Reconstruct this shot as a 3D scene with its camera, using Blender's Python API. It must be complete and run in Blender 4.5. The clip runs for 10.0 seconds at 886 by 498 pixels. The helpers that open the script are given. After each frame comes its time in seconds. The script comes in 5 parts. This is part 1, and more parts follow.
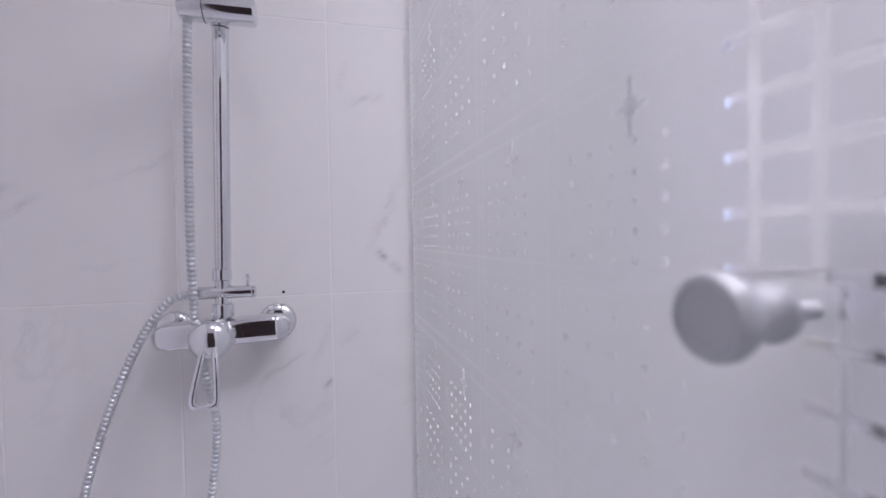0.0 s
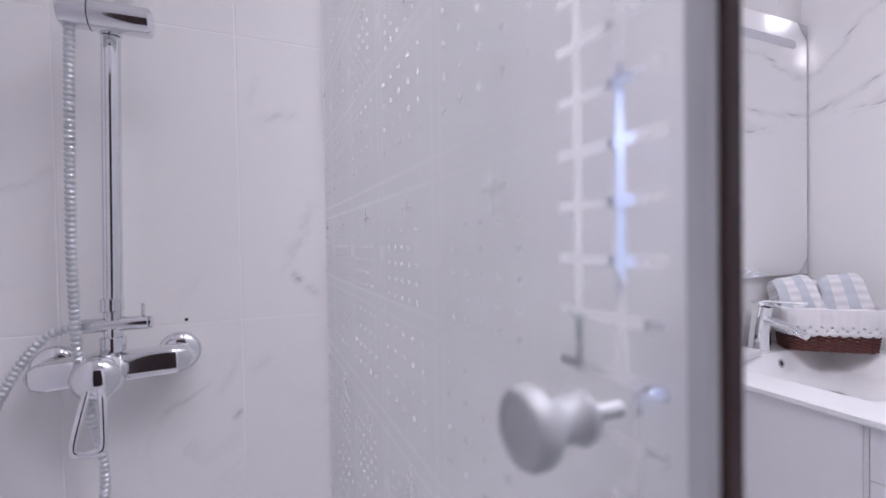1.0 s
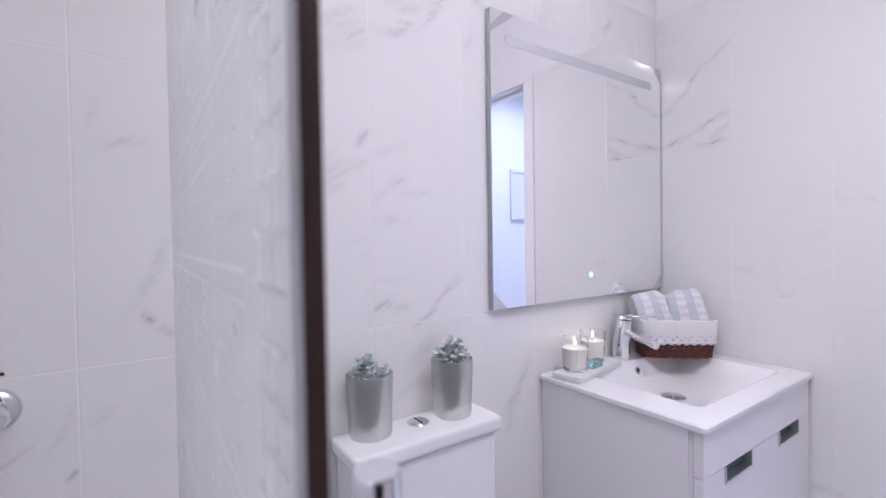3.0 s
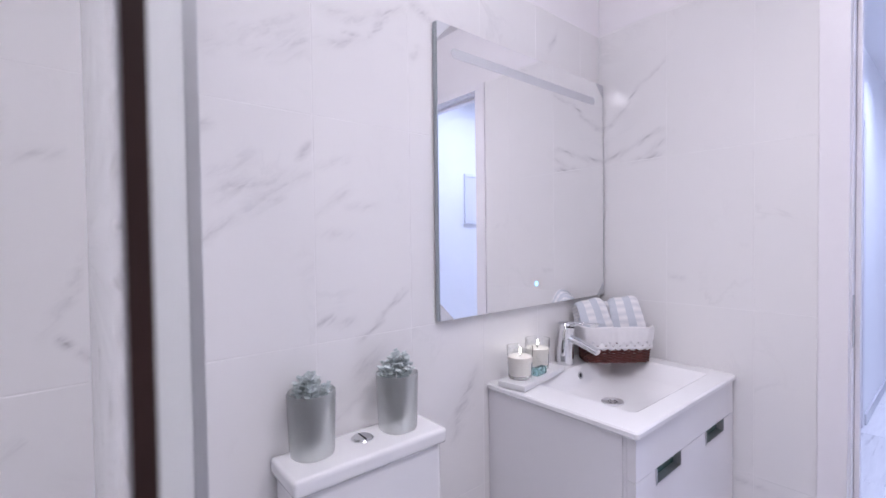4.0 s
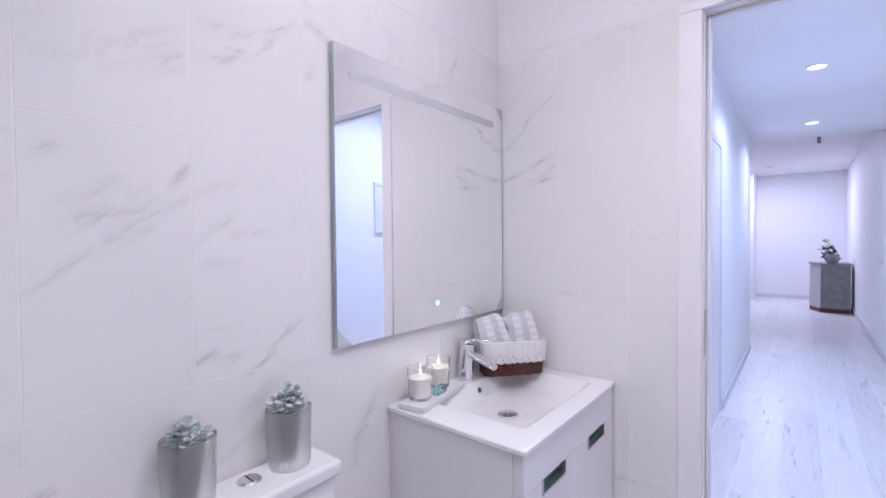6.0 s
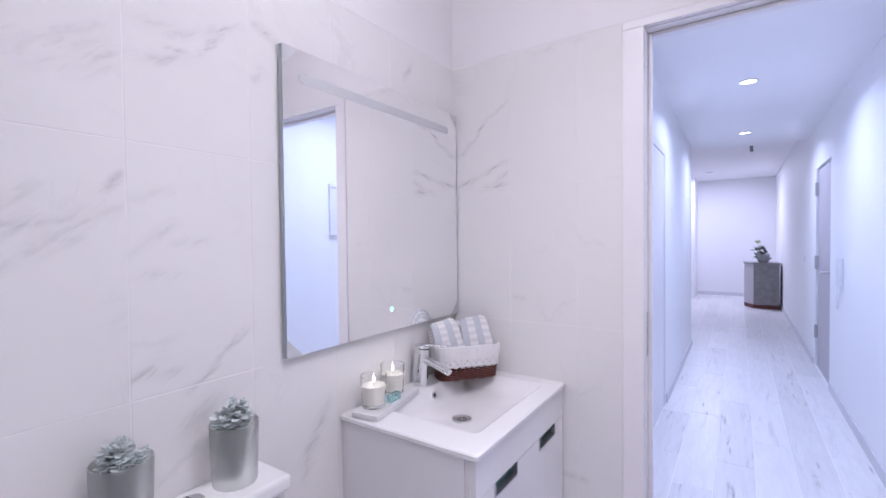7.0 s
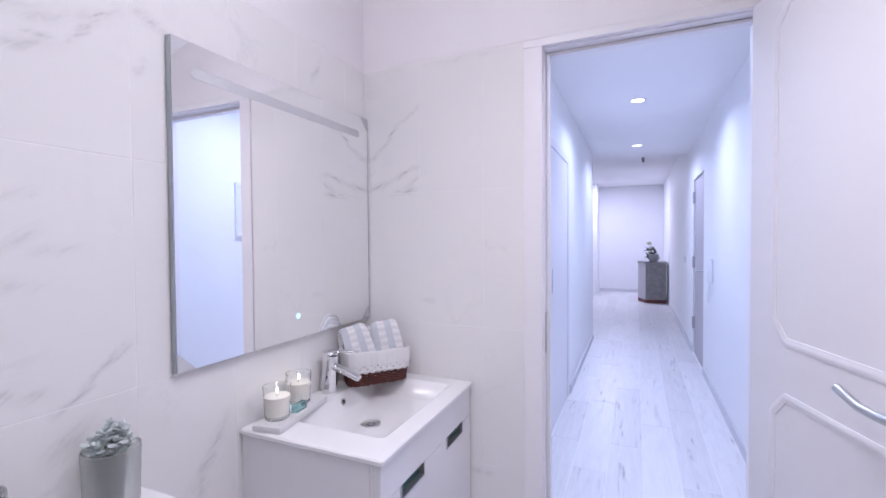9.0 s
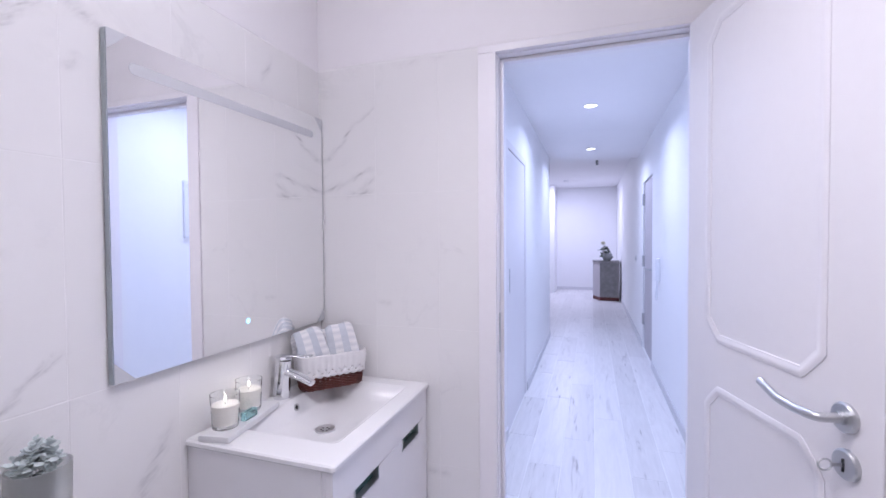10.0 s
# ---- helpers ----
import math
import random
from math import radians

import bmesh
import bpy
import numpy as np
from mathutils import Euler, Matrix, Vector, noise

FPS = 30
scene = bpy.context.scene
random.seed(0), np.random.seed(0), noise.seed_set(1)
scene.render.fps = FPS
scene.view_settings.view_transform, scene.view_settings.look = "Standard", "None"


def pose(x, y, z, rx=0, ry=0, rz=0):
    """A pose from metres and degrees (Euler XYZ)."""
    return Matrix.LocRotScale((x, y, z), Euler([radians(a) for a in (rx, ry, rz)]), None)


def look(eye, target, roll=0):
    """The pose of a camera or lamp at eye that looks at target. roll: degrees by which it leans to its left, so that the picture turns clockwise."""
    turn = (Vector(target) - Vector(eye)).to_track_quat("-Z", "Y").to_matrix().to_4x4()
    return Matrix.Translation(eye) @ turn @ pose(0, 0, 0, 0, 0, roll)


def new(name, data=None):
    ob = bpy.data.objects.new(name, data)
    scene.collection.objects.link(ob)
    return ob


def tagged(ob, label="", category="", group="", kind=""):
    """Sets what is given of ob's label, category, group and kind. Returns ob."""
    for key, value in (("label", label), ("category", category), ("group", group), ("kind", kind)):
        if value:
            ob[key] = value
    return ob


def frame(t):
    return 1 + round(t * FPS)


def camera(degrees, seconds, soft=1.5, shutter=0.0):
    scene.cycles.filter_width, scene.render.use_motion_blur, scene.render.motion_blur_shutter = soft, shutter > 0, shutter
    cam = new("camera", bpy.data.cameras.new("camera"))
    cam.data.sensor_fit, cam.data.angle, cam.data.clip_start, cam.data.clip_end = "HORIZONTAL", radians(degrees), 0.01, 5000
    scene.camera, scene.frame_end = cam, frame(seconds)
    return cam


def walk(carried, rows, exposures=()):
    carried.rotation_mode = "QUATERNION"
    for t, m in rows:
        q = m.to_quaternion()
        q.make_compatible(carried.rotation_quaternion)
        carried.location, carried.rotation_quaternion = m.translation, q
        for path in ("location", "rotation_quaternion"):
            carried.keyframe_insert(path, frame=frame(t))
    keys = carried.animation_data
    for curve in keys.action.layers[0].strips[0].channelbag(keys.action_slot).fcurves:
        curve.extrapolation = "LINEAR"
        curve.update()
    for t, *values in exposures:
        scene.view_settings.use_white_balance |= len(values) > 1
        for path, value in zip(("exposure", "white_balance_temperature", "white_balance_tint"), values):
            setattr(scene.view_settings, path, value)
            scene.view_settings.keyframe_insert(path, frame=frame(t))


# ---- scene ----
cam = camera(90.6, 10.0, soft=1.5)
cam.data.dof.use_dof, cam.data.dof.focus_distance, cam.data.dof.aperture_fstop = True, 1.45, 7.0
PATH = [
    (0, (0.0708, -0.0450, 1.1770), (0.5628, 1.8930, 1.1232), -0.9),
    (0.5, (0.0798, -0.0500, 1.1925), (0.7288, 1.8410, 1.1492), -0.8),
    (1, (0.0948, -0.0570, 1.2075), (0.8808, 1.7820, 1.1723), -1.0),
    (1.5, (0.1168, -0.0700, 1.2140), (0.9938, 1.7270, 1.1940), -1.2),
    (2, (0.1338, -0.0800, 1.2320), (1.0968, 1.6730, 1.2026), -1.2),
    (2.5, (0.1468, -0.0860, 1.2500), (1.1918, 1.6190, 1.2140), -1.0),
    (3, (0.1618, -0.0990, 1.2690), (1.2878, 1.5540, 1.2300), -0.9),
    (4.5, (0.1968, -0.1260, 1.3170), (1.5478, 1.3490, 1.2700), -0.7),
    (5, (0.2078, -0.1350, 1.3330), (1.6288, 1.2710, 1.2850), -0.7),
    (5.5, (0.2138, -0.1450, 1.3510), (1.6978, 1.1960, 1.3050), -0.6),
    (7, (0.2278, -0.1650, 1.3810), (1.8848, 0.9530, 1.3380), -0.6),
    (7.5, (0.2288, -0.1760, 1.3890), (1.9318, 0.8710, 1.3450), -0.6),
    (8, (0.2298, -0.1840, 1.3900), (1.9828, 0.7780, 1.3490), -0.6),
    (8.5, (0.2328, -0.1980, 1.3920), (2.0238, 0.6920, 1.3510), -0.5),
    (9, (0.2338, -0.2060, 1.3970), (2.0638, 0.5980, 1.3510), -0.4),
    (9.5, (0.2328, -0.2150, 1.3980), (2.0968, 0.5090, 1.3540), -0.4),
    (10, (0.2358, -0.2290, 1.4070), (2.1288, 0.4130, 1.3570), -0.4),
]
walk(cam, [(t, look(eye, target, roll)) for t, eye, target, roll in PATH])

# ---- world and lights ----
world = bpy.data.worlds.new("world")
scene.world = world
world.use_nodes = True
sky = world.node_tree.nodes.new("ShaderNodeTexSky")
sky.sky_type, sky.sun_disc = "NISHITA", False
sky.sun_elevation, sky.sun_rotation = radians(40), radians(60)
world.node_tree.links.new(sky.outputs[0], world.node_tree.nodes["Background"].inputs[0])
world.node_tree.nodes["Background"].inputs[1].default_value = 0.1


def area(name, x, y, z, size, watts, colour, target=None, size_y=None, spread=180):
    lamp = bpy.data.lights.new(name, "AREA")
    lamp.energy, lamp.color = watts, colour
    if size_y:
        lamp.shape, lamp.size, lamp.size_y = "RECTANGLE", size, size_y
    else:
        lamp.shape, lamp.size = "DISK", size
    lamp.spread = radians(spread)
    ob = new(name, lamp)
    ob.matrix_basis = look((x, y, z), target or (x, y + 0.001, z - 1))
    return ob


WARM = (0.93, 0.885, 1.0)
COOL = (0.55, 0.635, 1.0)
# first bulb is known from its reflection; the second is added fill
for lx, ly, lw in ((0.84, 0.19, 7.9), (0.10, -0.05, 4.0)):
    bulb = bpy.data.lights.new("bathroom_lamp", "POINT")
    bulb.energy, bulb.color, bulb.shadow_soft_size = lw, WARM, 0.05
    new("bathroom_lamp", bulb).location = (lx, ly, 2.33)
# unseen fill lamps, added to even out the lower walls and vanity
for lx, ly, lw in ((1.02, -0.10, 4.0), (0.50, -0.40, 3.6)):
    area("bathroom_lamp", lx, ly, 2.388, 0.13, lw, WARM, spread=125)
# the one at 2.45 is added fill without a fixture, out of view
for lx, lw in ((2.45, 13.0), (4.18, 13.5), (6.1, 14.5)):
    area("hall_lamp", lx, -0.22, 2.505, 0.11, lw, COOL, spread=150)
# added fill that lifts the far wall; no lamp is known there
area("far_room_lamp", 10.9, 0.35, 2.708, 0.11, 46.0, (0.64, 0.66, 1.0))
# added fill aimed at the far wall, set before the made-up window opening
area("window_daylight", 9.9, 3.5, 1.5, 2.2, 20.0, (0.70, 0.70, 1.0), (12.5, 0.3, 1.35), 1.6)

# ---- materials ----


def nodes_of(name):
    m = bpy.data.materials.new(name)
    m.use_nodes = True
    n = m.node_tree.nodes
    return m, n, m.node_tree.links, n["Principled BSDF"]


def sock(nt, kind, op, *vals):
    n = nt.nodes.new(kind)
    n.operation = op
    for i, v in enumerate(vals):
        if isinstance(v, (int, float)):
            n.inputs[i].default_value = v
        else:
            nt.links.new(v, n.inputs[i])
    return n.outputs[0]


def mth(nt, op, *vals):
    return sock(nt, "ShaderNodeMath", op, *vals)


def ramp(nt, fac, stops):
    r = nt.nodes.new("ShaderNodeValToRGB")
    e = r.color_ramp.elements
    while len(e) < len(stops):
        e.new(0.5)
    for el, (p, c) in zip(e, stops):
        el.position, el.color = p, (*c, 1)
    nt.links.new(fac, r.inputs[0])
    return r.outputs[0]


def noise_tex(nt, scale, detail=4, rough=0.5, vec=None, dist=0.0):
    n = nt.nodes.new("ShaderNodeTexNoise")
    n.inputs["Scale"].default_value, n.inputs["Detail"].default_value = scale, detail
    n.inputs["Roughness"].default_value, n.inputs["Distortion"].default_value = rough, dist
    if vec is None:
        vec = nt.nodes.new("ShaderNodeTexCoord").outputs["Object"]
    nt.links.new(vec, n.inputs["Vector"])
    return n.outputs["Fac"]


def bump(nt, bsdf, height, strength, distance=0.001):
    b = nt.nodes.new("ShaderNodeBump")
    b.inputs["Strength"].default_value, b.inputs["Distance"].default_value = strength, distance
    nt.links.new(height, b.inputs["Height"])
    nt.links.new(b.outputs[0], bsdf.inputs["Normal"])


def surface(name, colour, rough=0.5, metal=0.0, vary=0.06, scale=8.0, relief=0.0, relief_scale=60.0, trans=0.0, ior=1.45, coat=0.0):
    """A plain material with colour and gloss that vary at two scales."""
    m, n, l, b = nodes_of(name)
    nt = m.node_tree
    big, fine = noise_tex(nt, scale), noise_tex(nt, scale * 9, 3)
    f = mth(nt, "ADD", mth(nt, "MULTIPLY", big, 0.65), mth(nt, "MULTIPLY", fine, 0.35))
    lo = tuple(c * (1 - vary) for c in colour)
    hi = tuple(min(1, c * (1 + vary)) for c in colour)
    l.new(ramp(nt, f, [(0.3, lo), (0.7, hi)]), b.inputs["Base Color"])
    l.new(mth(nt, "ADD", rough * 0.85, mth(nt, "MULTIPLY", fine, rough * 0.3)), b.inputs["Roughness"])
    b.inputs["Metallic"].default_value = metal
    b.inputs["Transmission Weight"].default_value = trans
    b.inputs["IOR"].default_value = ior
    b.inputs["Coat Weight"].default_value = coat
    if relief:
        bump(nt, b, noise_tex(nt, relief_scale, 4), relief)
    return m


def glow(name, colour, strength):
    m, n, l, b = nodes_of(name)
    b.inputs["Base Color"].default_value = (*colour, 1)
    b.inputs["Emission Color"].default_value = (*colour, 1)
    b.inputs["Emission Strength"].default_value = strength
    return m


def marble(name, axis, strokes):
    """Glossy white ceramic with soft grey veins; strokes: (along, up, degrees, length, width, depth) of the strong veins."""
    m, n, l, b = nodes_of(name)
    nt = m.node_tree
    geo = n.new("ShaderNodeNewGeometry").outputs["Position"]
    sep = n.new("ShaderNodeSeparateXYZ")
    l.new(geo, sep.inputs[0])
    u, v = sep.outputs[axis], sep.outputs["Z"]
    wob = noise_tex(nt, 9, 6, 0.6, geo)
    wob2 = noise_tex(nt, 23, 5, 0.65, geo)
    fine = noise_tex(nt, 70, 4, 0.6, geo)
    # hair lines that run up to one side, as if brushed
    spin = n.new("ShaderNodeVectorRotate")
    spin.rotation_type = "Y_AXIS" if axis == "X" else "X_AXIS"
    spin.inputs["Angle"].default_value = radians(36)
    l.new(geo, spin.inputs["Vector"])
    thin = n.new("ShaderNodeMapping")
    thin.inputs["Scale"].default_value = (12.0, 12.0, 62.0)
    l.new(spin.outputs[0], thin.inputs["Vector"])
    hair = noise_tex(nt, 1.0, 6, 0.65, thin.outputs[0], 0.8)
    hair = mth(nt, "MINIMUM", mth(nt, "MAXIMUM", mth(nt, "MULTIPLY", mth(nt, "SUBTRACT", hair, 0.40), 4.0), 0.22), 1.0)
    total = None
    for (cu, cv, deg, length, width, depth) in strokes:
        du, dv = mth(nt, "SUBTRACT", u, cu), mth(nt, "SUBTRACT", v, cv)
        c, s = math.cos(radians(deg)), math.sin(radians(deg))
        a = mth(nt, "ADD", mth(nt, "MULTIPLY", du, c), mth(nt, "MULTIPLY", dv, s))
        p = mth(nt, "ADD", mth(nt, "MULTIPLY", du, -s), mth(nt, "MULTIPLY", dv, c))
        p = mth(nt, "ADD", p, mth(nt, "MULTIPLY", mth(nt, "SUBTRACT", wob, 0.5), length * 0.34))
        p = mth(nt, "ADD", p, mth(nt, "MULTIPLY", mth(nt, "SUBTRACT", wob2, 0.5), length * 0.12))
        across = mth(nt, "SUBTRACT", 1.0, mth(nt, "DIVIDE", mth(nt, "ABSOLUTE", p), width * 2.1))
        along = mth(nt, "SUBTRACT", 1.0, mth(nt, "POWER", mth(nt, "DIVIDE", mth(nt, "ABSOLUTE", a), length / 2), 2.0))
        k = mth(nt, "MULTIPLY", mth(nt, "POWER", mth(nt, "MAXIMUM", across, 0.0), 1.6), mth(nt, "MAXIMUM", along, 0.0))
        k = mth(nt, "MULTIPLY", k, mth(nt, "MULTIPLY", hair, depth * 1.15))
        total = k if total is None else mth(nt, "MAXIMUM", total, k)
    # faint clouding, shifted from tile to tile
    info = n.new("ShaderNodeObjectInfo").outputs["Random"]
    shift = n.new("ShaderNodeCombineXYZ")
    l.new(mth(nt, "MULTIPLY", info, 37.0), shift.inputs[0])
    l.new(mth(nt, "MULTIPLY", info, 11.0), shift.inputs[2])
    moved = sock(nt, "ShaderNodeVectorMath", "ADD", geo, shift.outputs[0])
    soft = noise_tex(nt, 3.2, 7, 0.62, moved, 1.2)
    vein = mth(nt, "ABSOLUTE", mth(nt, "SUBTRACT", soft, 0.5))
    vein = mth(nt, "MAXIMUM", mth(nt, "SUBTRACT", 1.0, mth(nt, "DIVIDE", vein, 0.03)), 0.0)
    patch = mth(nt, "MAXIMUM", mth(nt, "MULTIPLY", mth(nt, "SUBTRACT", noise_tex(nt, 4.1, 3, 0.5, moved), 0.52), 4.0), 0.0)
    faint = mth(nt, "MULTIPLY", mth(nt, "MULTIPLY", vein, mth(nt, "MINIMUM", patch, 1.0)), 0.20)
    total = mth(nt, "MINIMUM", mth(nt, "MAXIMUM", total, faint), 1.0)
    l.new(ramp(nt, total, [(0.0, (0.85, 0.84, 0.84)), (0.35, (0.71, 0.70, 0.705)), (1.0, (0.37, 0.36, 0.37))]), b.inputs["Base Color"])
    b.inputs["Roughness"].default_value = 0.10
    b.inputs["Specular IOR Level"].default_value = 0.35
    bump(nt, b, noise_tex(nt, 6, 2, 0.5, geo), 0.03, 0.002)
    return m


# veins: (along, up, degrees, length, width, depth)
SHOWER_VEINS = [
    (1.02, 0.84, 62, 0.26, 0.018, 0.6), (1.45, 1.98, 60, 0.14, 0.01, 0.4), (0.13, 1.44, 20, 0.1, 0.008, 0.35), (0.1, 1.48, 70, 0.07, 0.006, 0.3),
    (0.17, 1.22, 60, 0.2, 0.008, 0.3), (0.165, 1.145, -50, 0.04, 0.007, 0.7), (0.19, 1.12, -40, 0.05, 0.007, 0.55), (0.06, 0.905, 50, 0.03, 0.006, 0.8),
    (0.05, 0.98, 70, 0.12, 0.007, 0.3), (-0.48, 1.25, 14, 0.16, 0.01, 0.6), (-0.42, 1.23, 30, 0.1, 0.006, 0.45), (-0.02, 0.94, 35, 0.12, 0.005, 0.35),
    (-0.25, 1.3, 20, 0.22, 0.006, 0.2), (0.1, 0.99, 40, 0.05, 0.012, 0.3),
]
TANK_VEINS_LOW = [
    (0.559, 1.490, 64, 0.05, 0.008, 0.60), (0.520, 1.419, 31, 0.17, 0.012, 0.35), (0.489, 1.386, 3, 0.08, 0.012, 0.40), (0.492, 1.411, -48, 0.05, 0.012, 0.35),
    (0.636, 1.480, 17, 0.14, 0.010, 0.22), (0.644, 1.405, 37, 0.10, 0.010, 0.30), (0.622, 1.384, 41, 0.12, 0.008, 0.40), (0.706, 1.384, 1, 0.12, 0.010, 0.25),
    (0.608, 1.122, 19, 0.07, 0.008, 0.70), (0.643, 1.114, -0, 0.11, 0.012, 0.50), (0.764, 1.122, 36, 0.22, 0.008, 0.75), (0.719, 1.002, 39, 0.15, 0.014, 0.60),
    (0.713, 1.021, 31, 0.12, 0.008, 0.45), (0.677, 0.922, 31, 0.15, 0.006, 0.55), (0.636, 1.312, 1, 0.13, 0.012, 0.20),
]
TANK_VEINS_HIGH = [
    (0.650, 1.755, 16, 0.16, 0.012, 0.40), (0.684, 1.780, 5, 0.07, 0.006, 0.50), (0.764, 1.827, 46, 0.20, 0.008, 0.60), (0.547, 1.717, 22, 0.10, 0.012, 0.40),
    (0.529, 1.693, 22, 0.11, 0.014, 0.45), (0.644, 1.822, 11, 0.13, 0.012, 0.40), (0.885, 1.895, -14, 0.09, 0.014, 0.60), (0.865, 1.779, 57, 0.07, 0.010, 0.40),
]
SCREEN_VEINS = [
    (0.362, 1.520, 31, 0.07, 0.010, 0.40), (0.418, 1.449, 37, 0.13, 0.016, 0.35), (0.464, 1.415, 19, 0.24, 0.018, 0.45), (0.378, 1.315, 39, 0.17, 0.010, 0.50),
    (0.460, 1.373, 27, 0.08, 0.014, 0.35), (0.562, 1.495, 52, 0.07, 0.008, 0.55), (0.342, 0.948, 18, 0.06, 0.010, 0.55), (0.455, 1.724, 22, 0.32, 0.012, 0.30),
    (0.505, 1.709, 29, 0.19, 0.014, 0.35), (0.702, 1.829, 13, 0.26, 0.010, 0.30), (0.686, 1.763, 25, 0.15, 0.010, 0.35),
]
EAST_VEINS = [
    (0.737, 1.738, -38, 0.14, 0.008, 0.70), (0.666, 1.811, -55, 0.12, 0.008, 0.80), (0.595, 1.880, -36, 0.14, 0.006, 0.60), (0.739, 1.604, -21, 0.12, 0.012, 0.60),
    (0.631, 1.641, -17, 0.20, 0.008, 0.80), (0.617, 1.580, -8, 0.15, 0.010, 0.60), (0.594, 1.610, -35, 0.12, 0.008, 0.70), (0.515, 1.161, 5, 0.07, 0.010, 0.45),
    (0.349, 2.054, -3, 0.28, 0.010, 0.25), (0.302, 0.545, -2, 0.10, 0.010, 0.50),
]
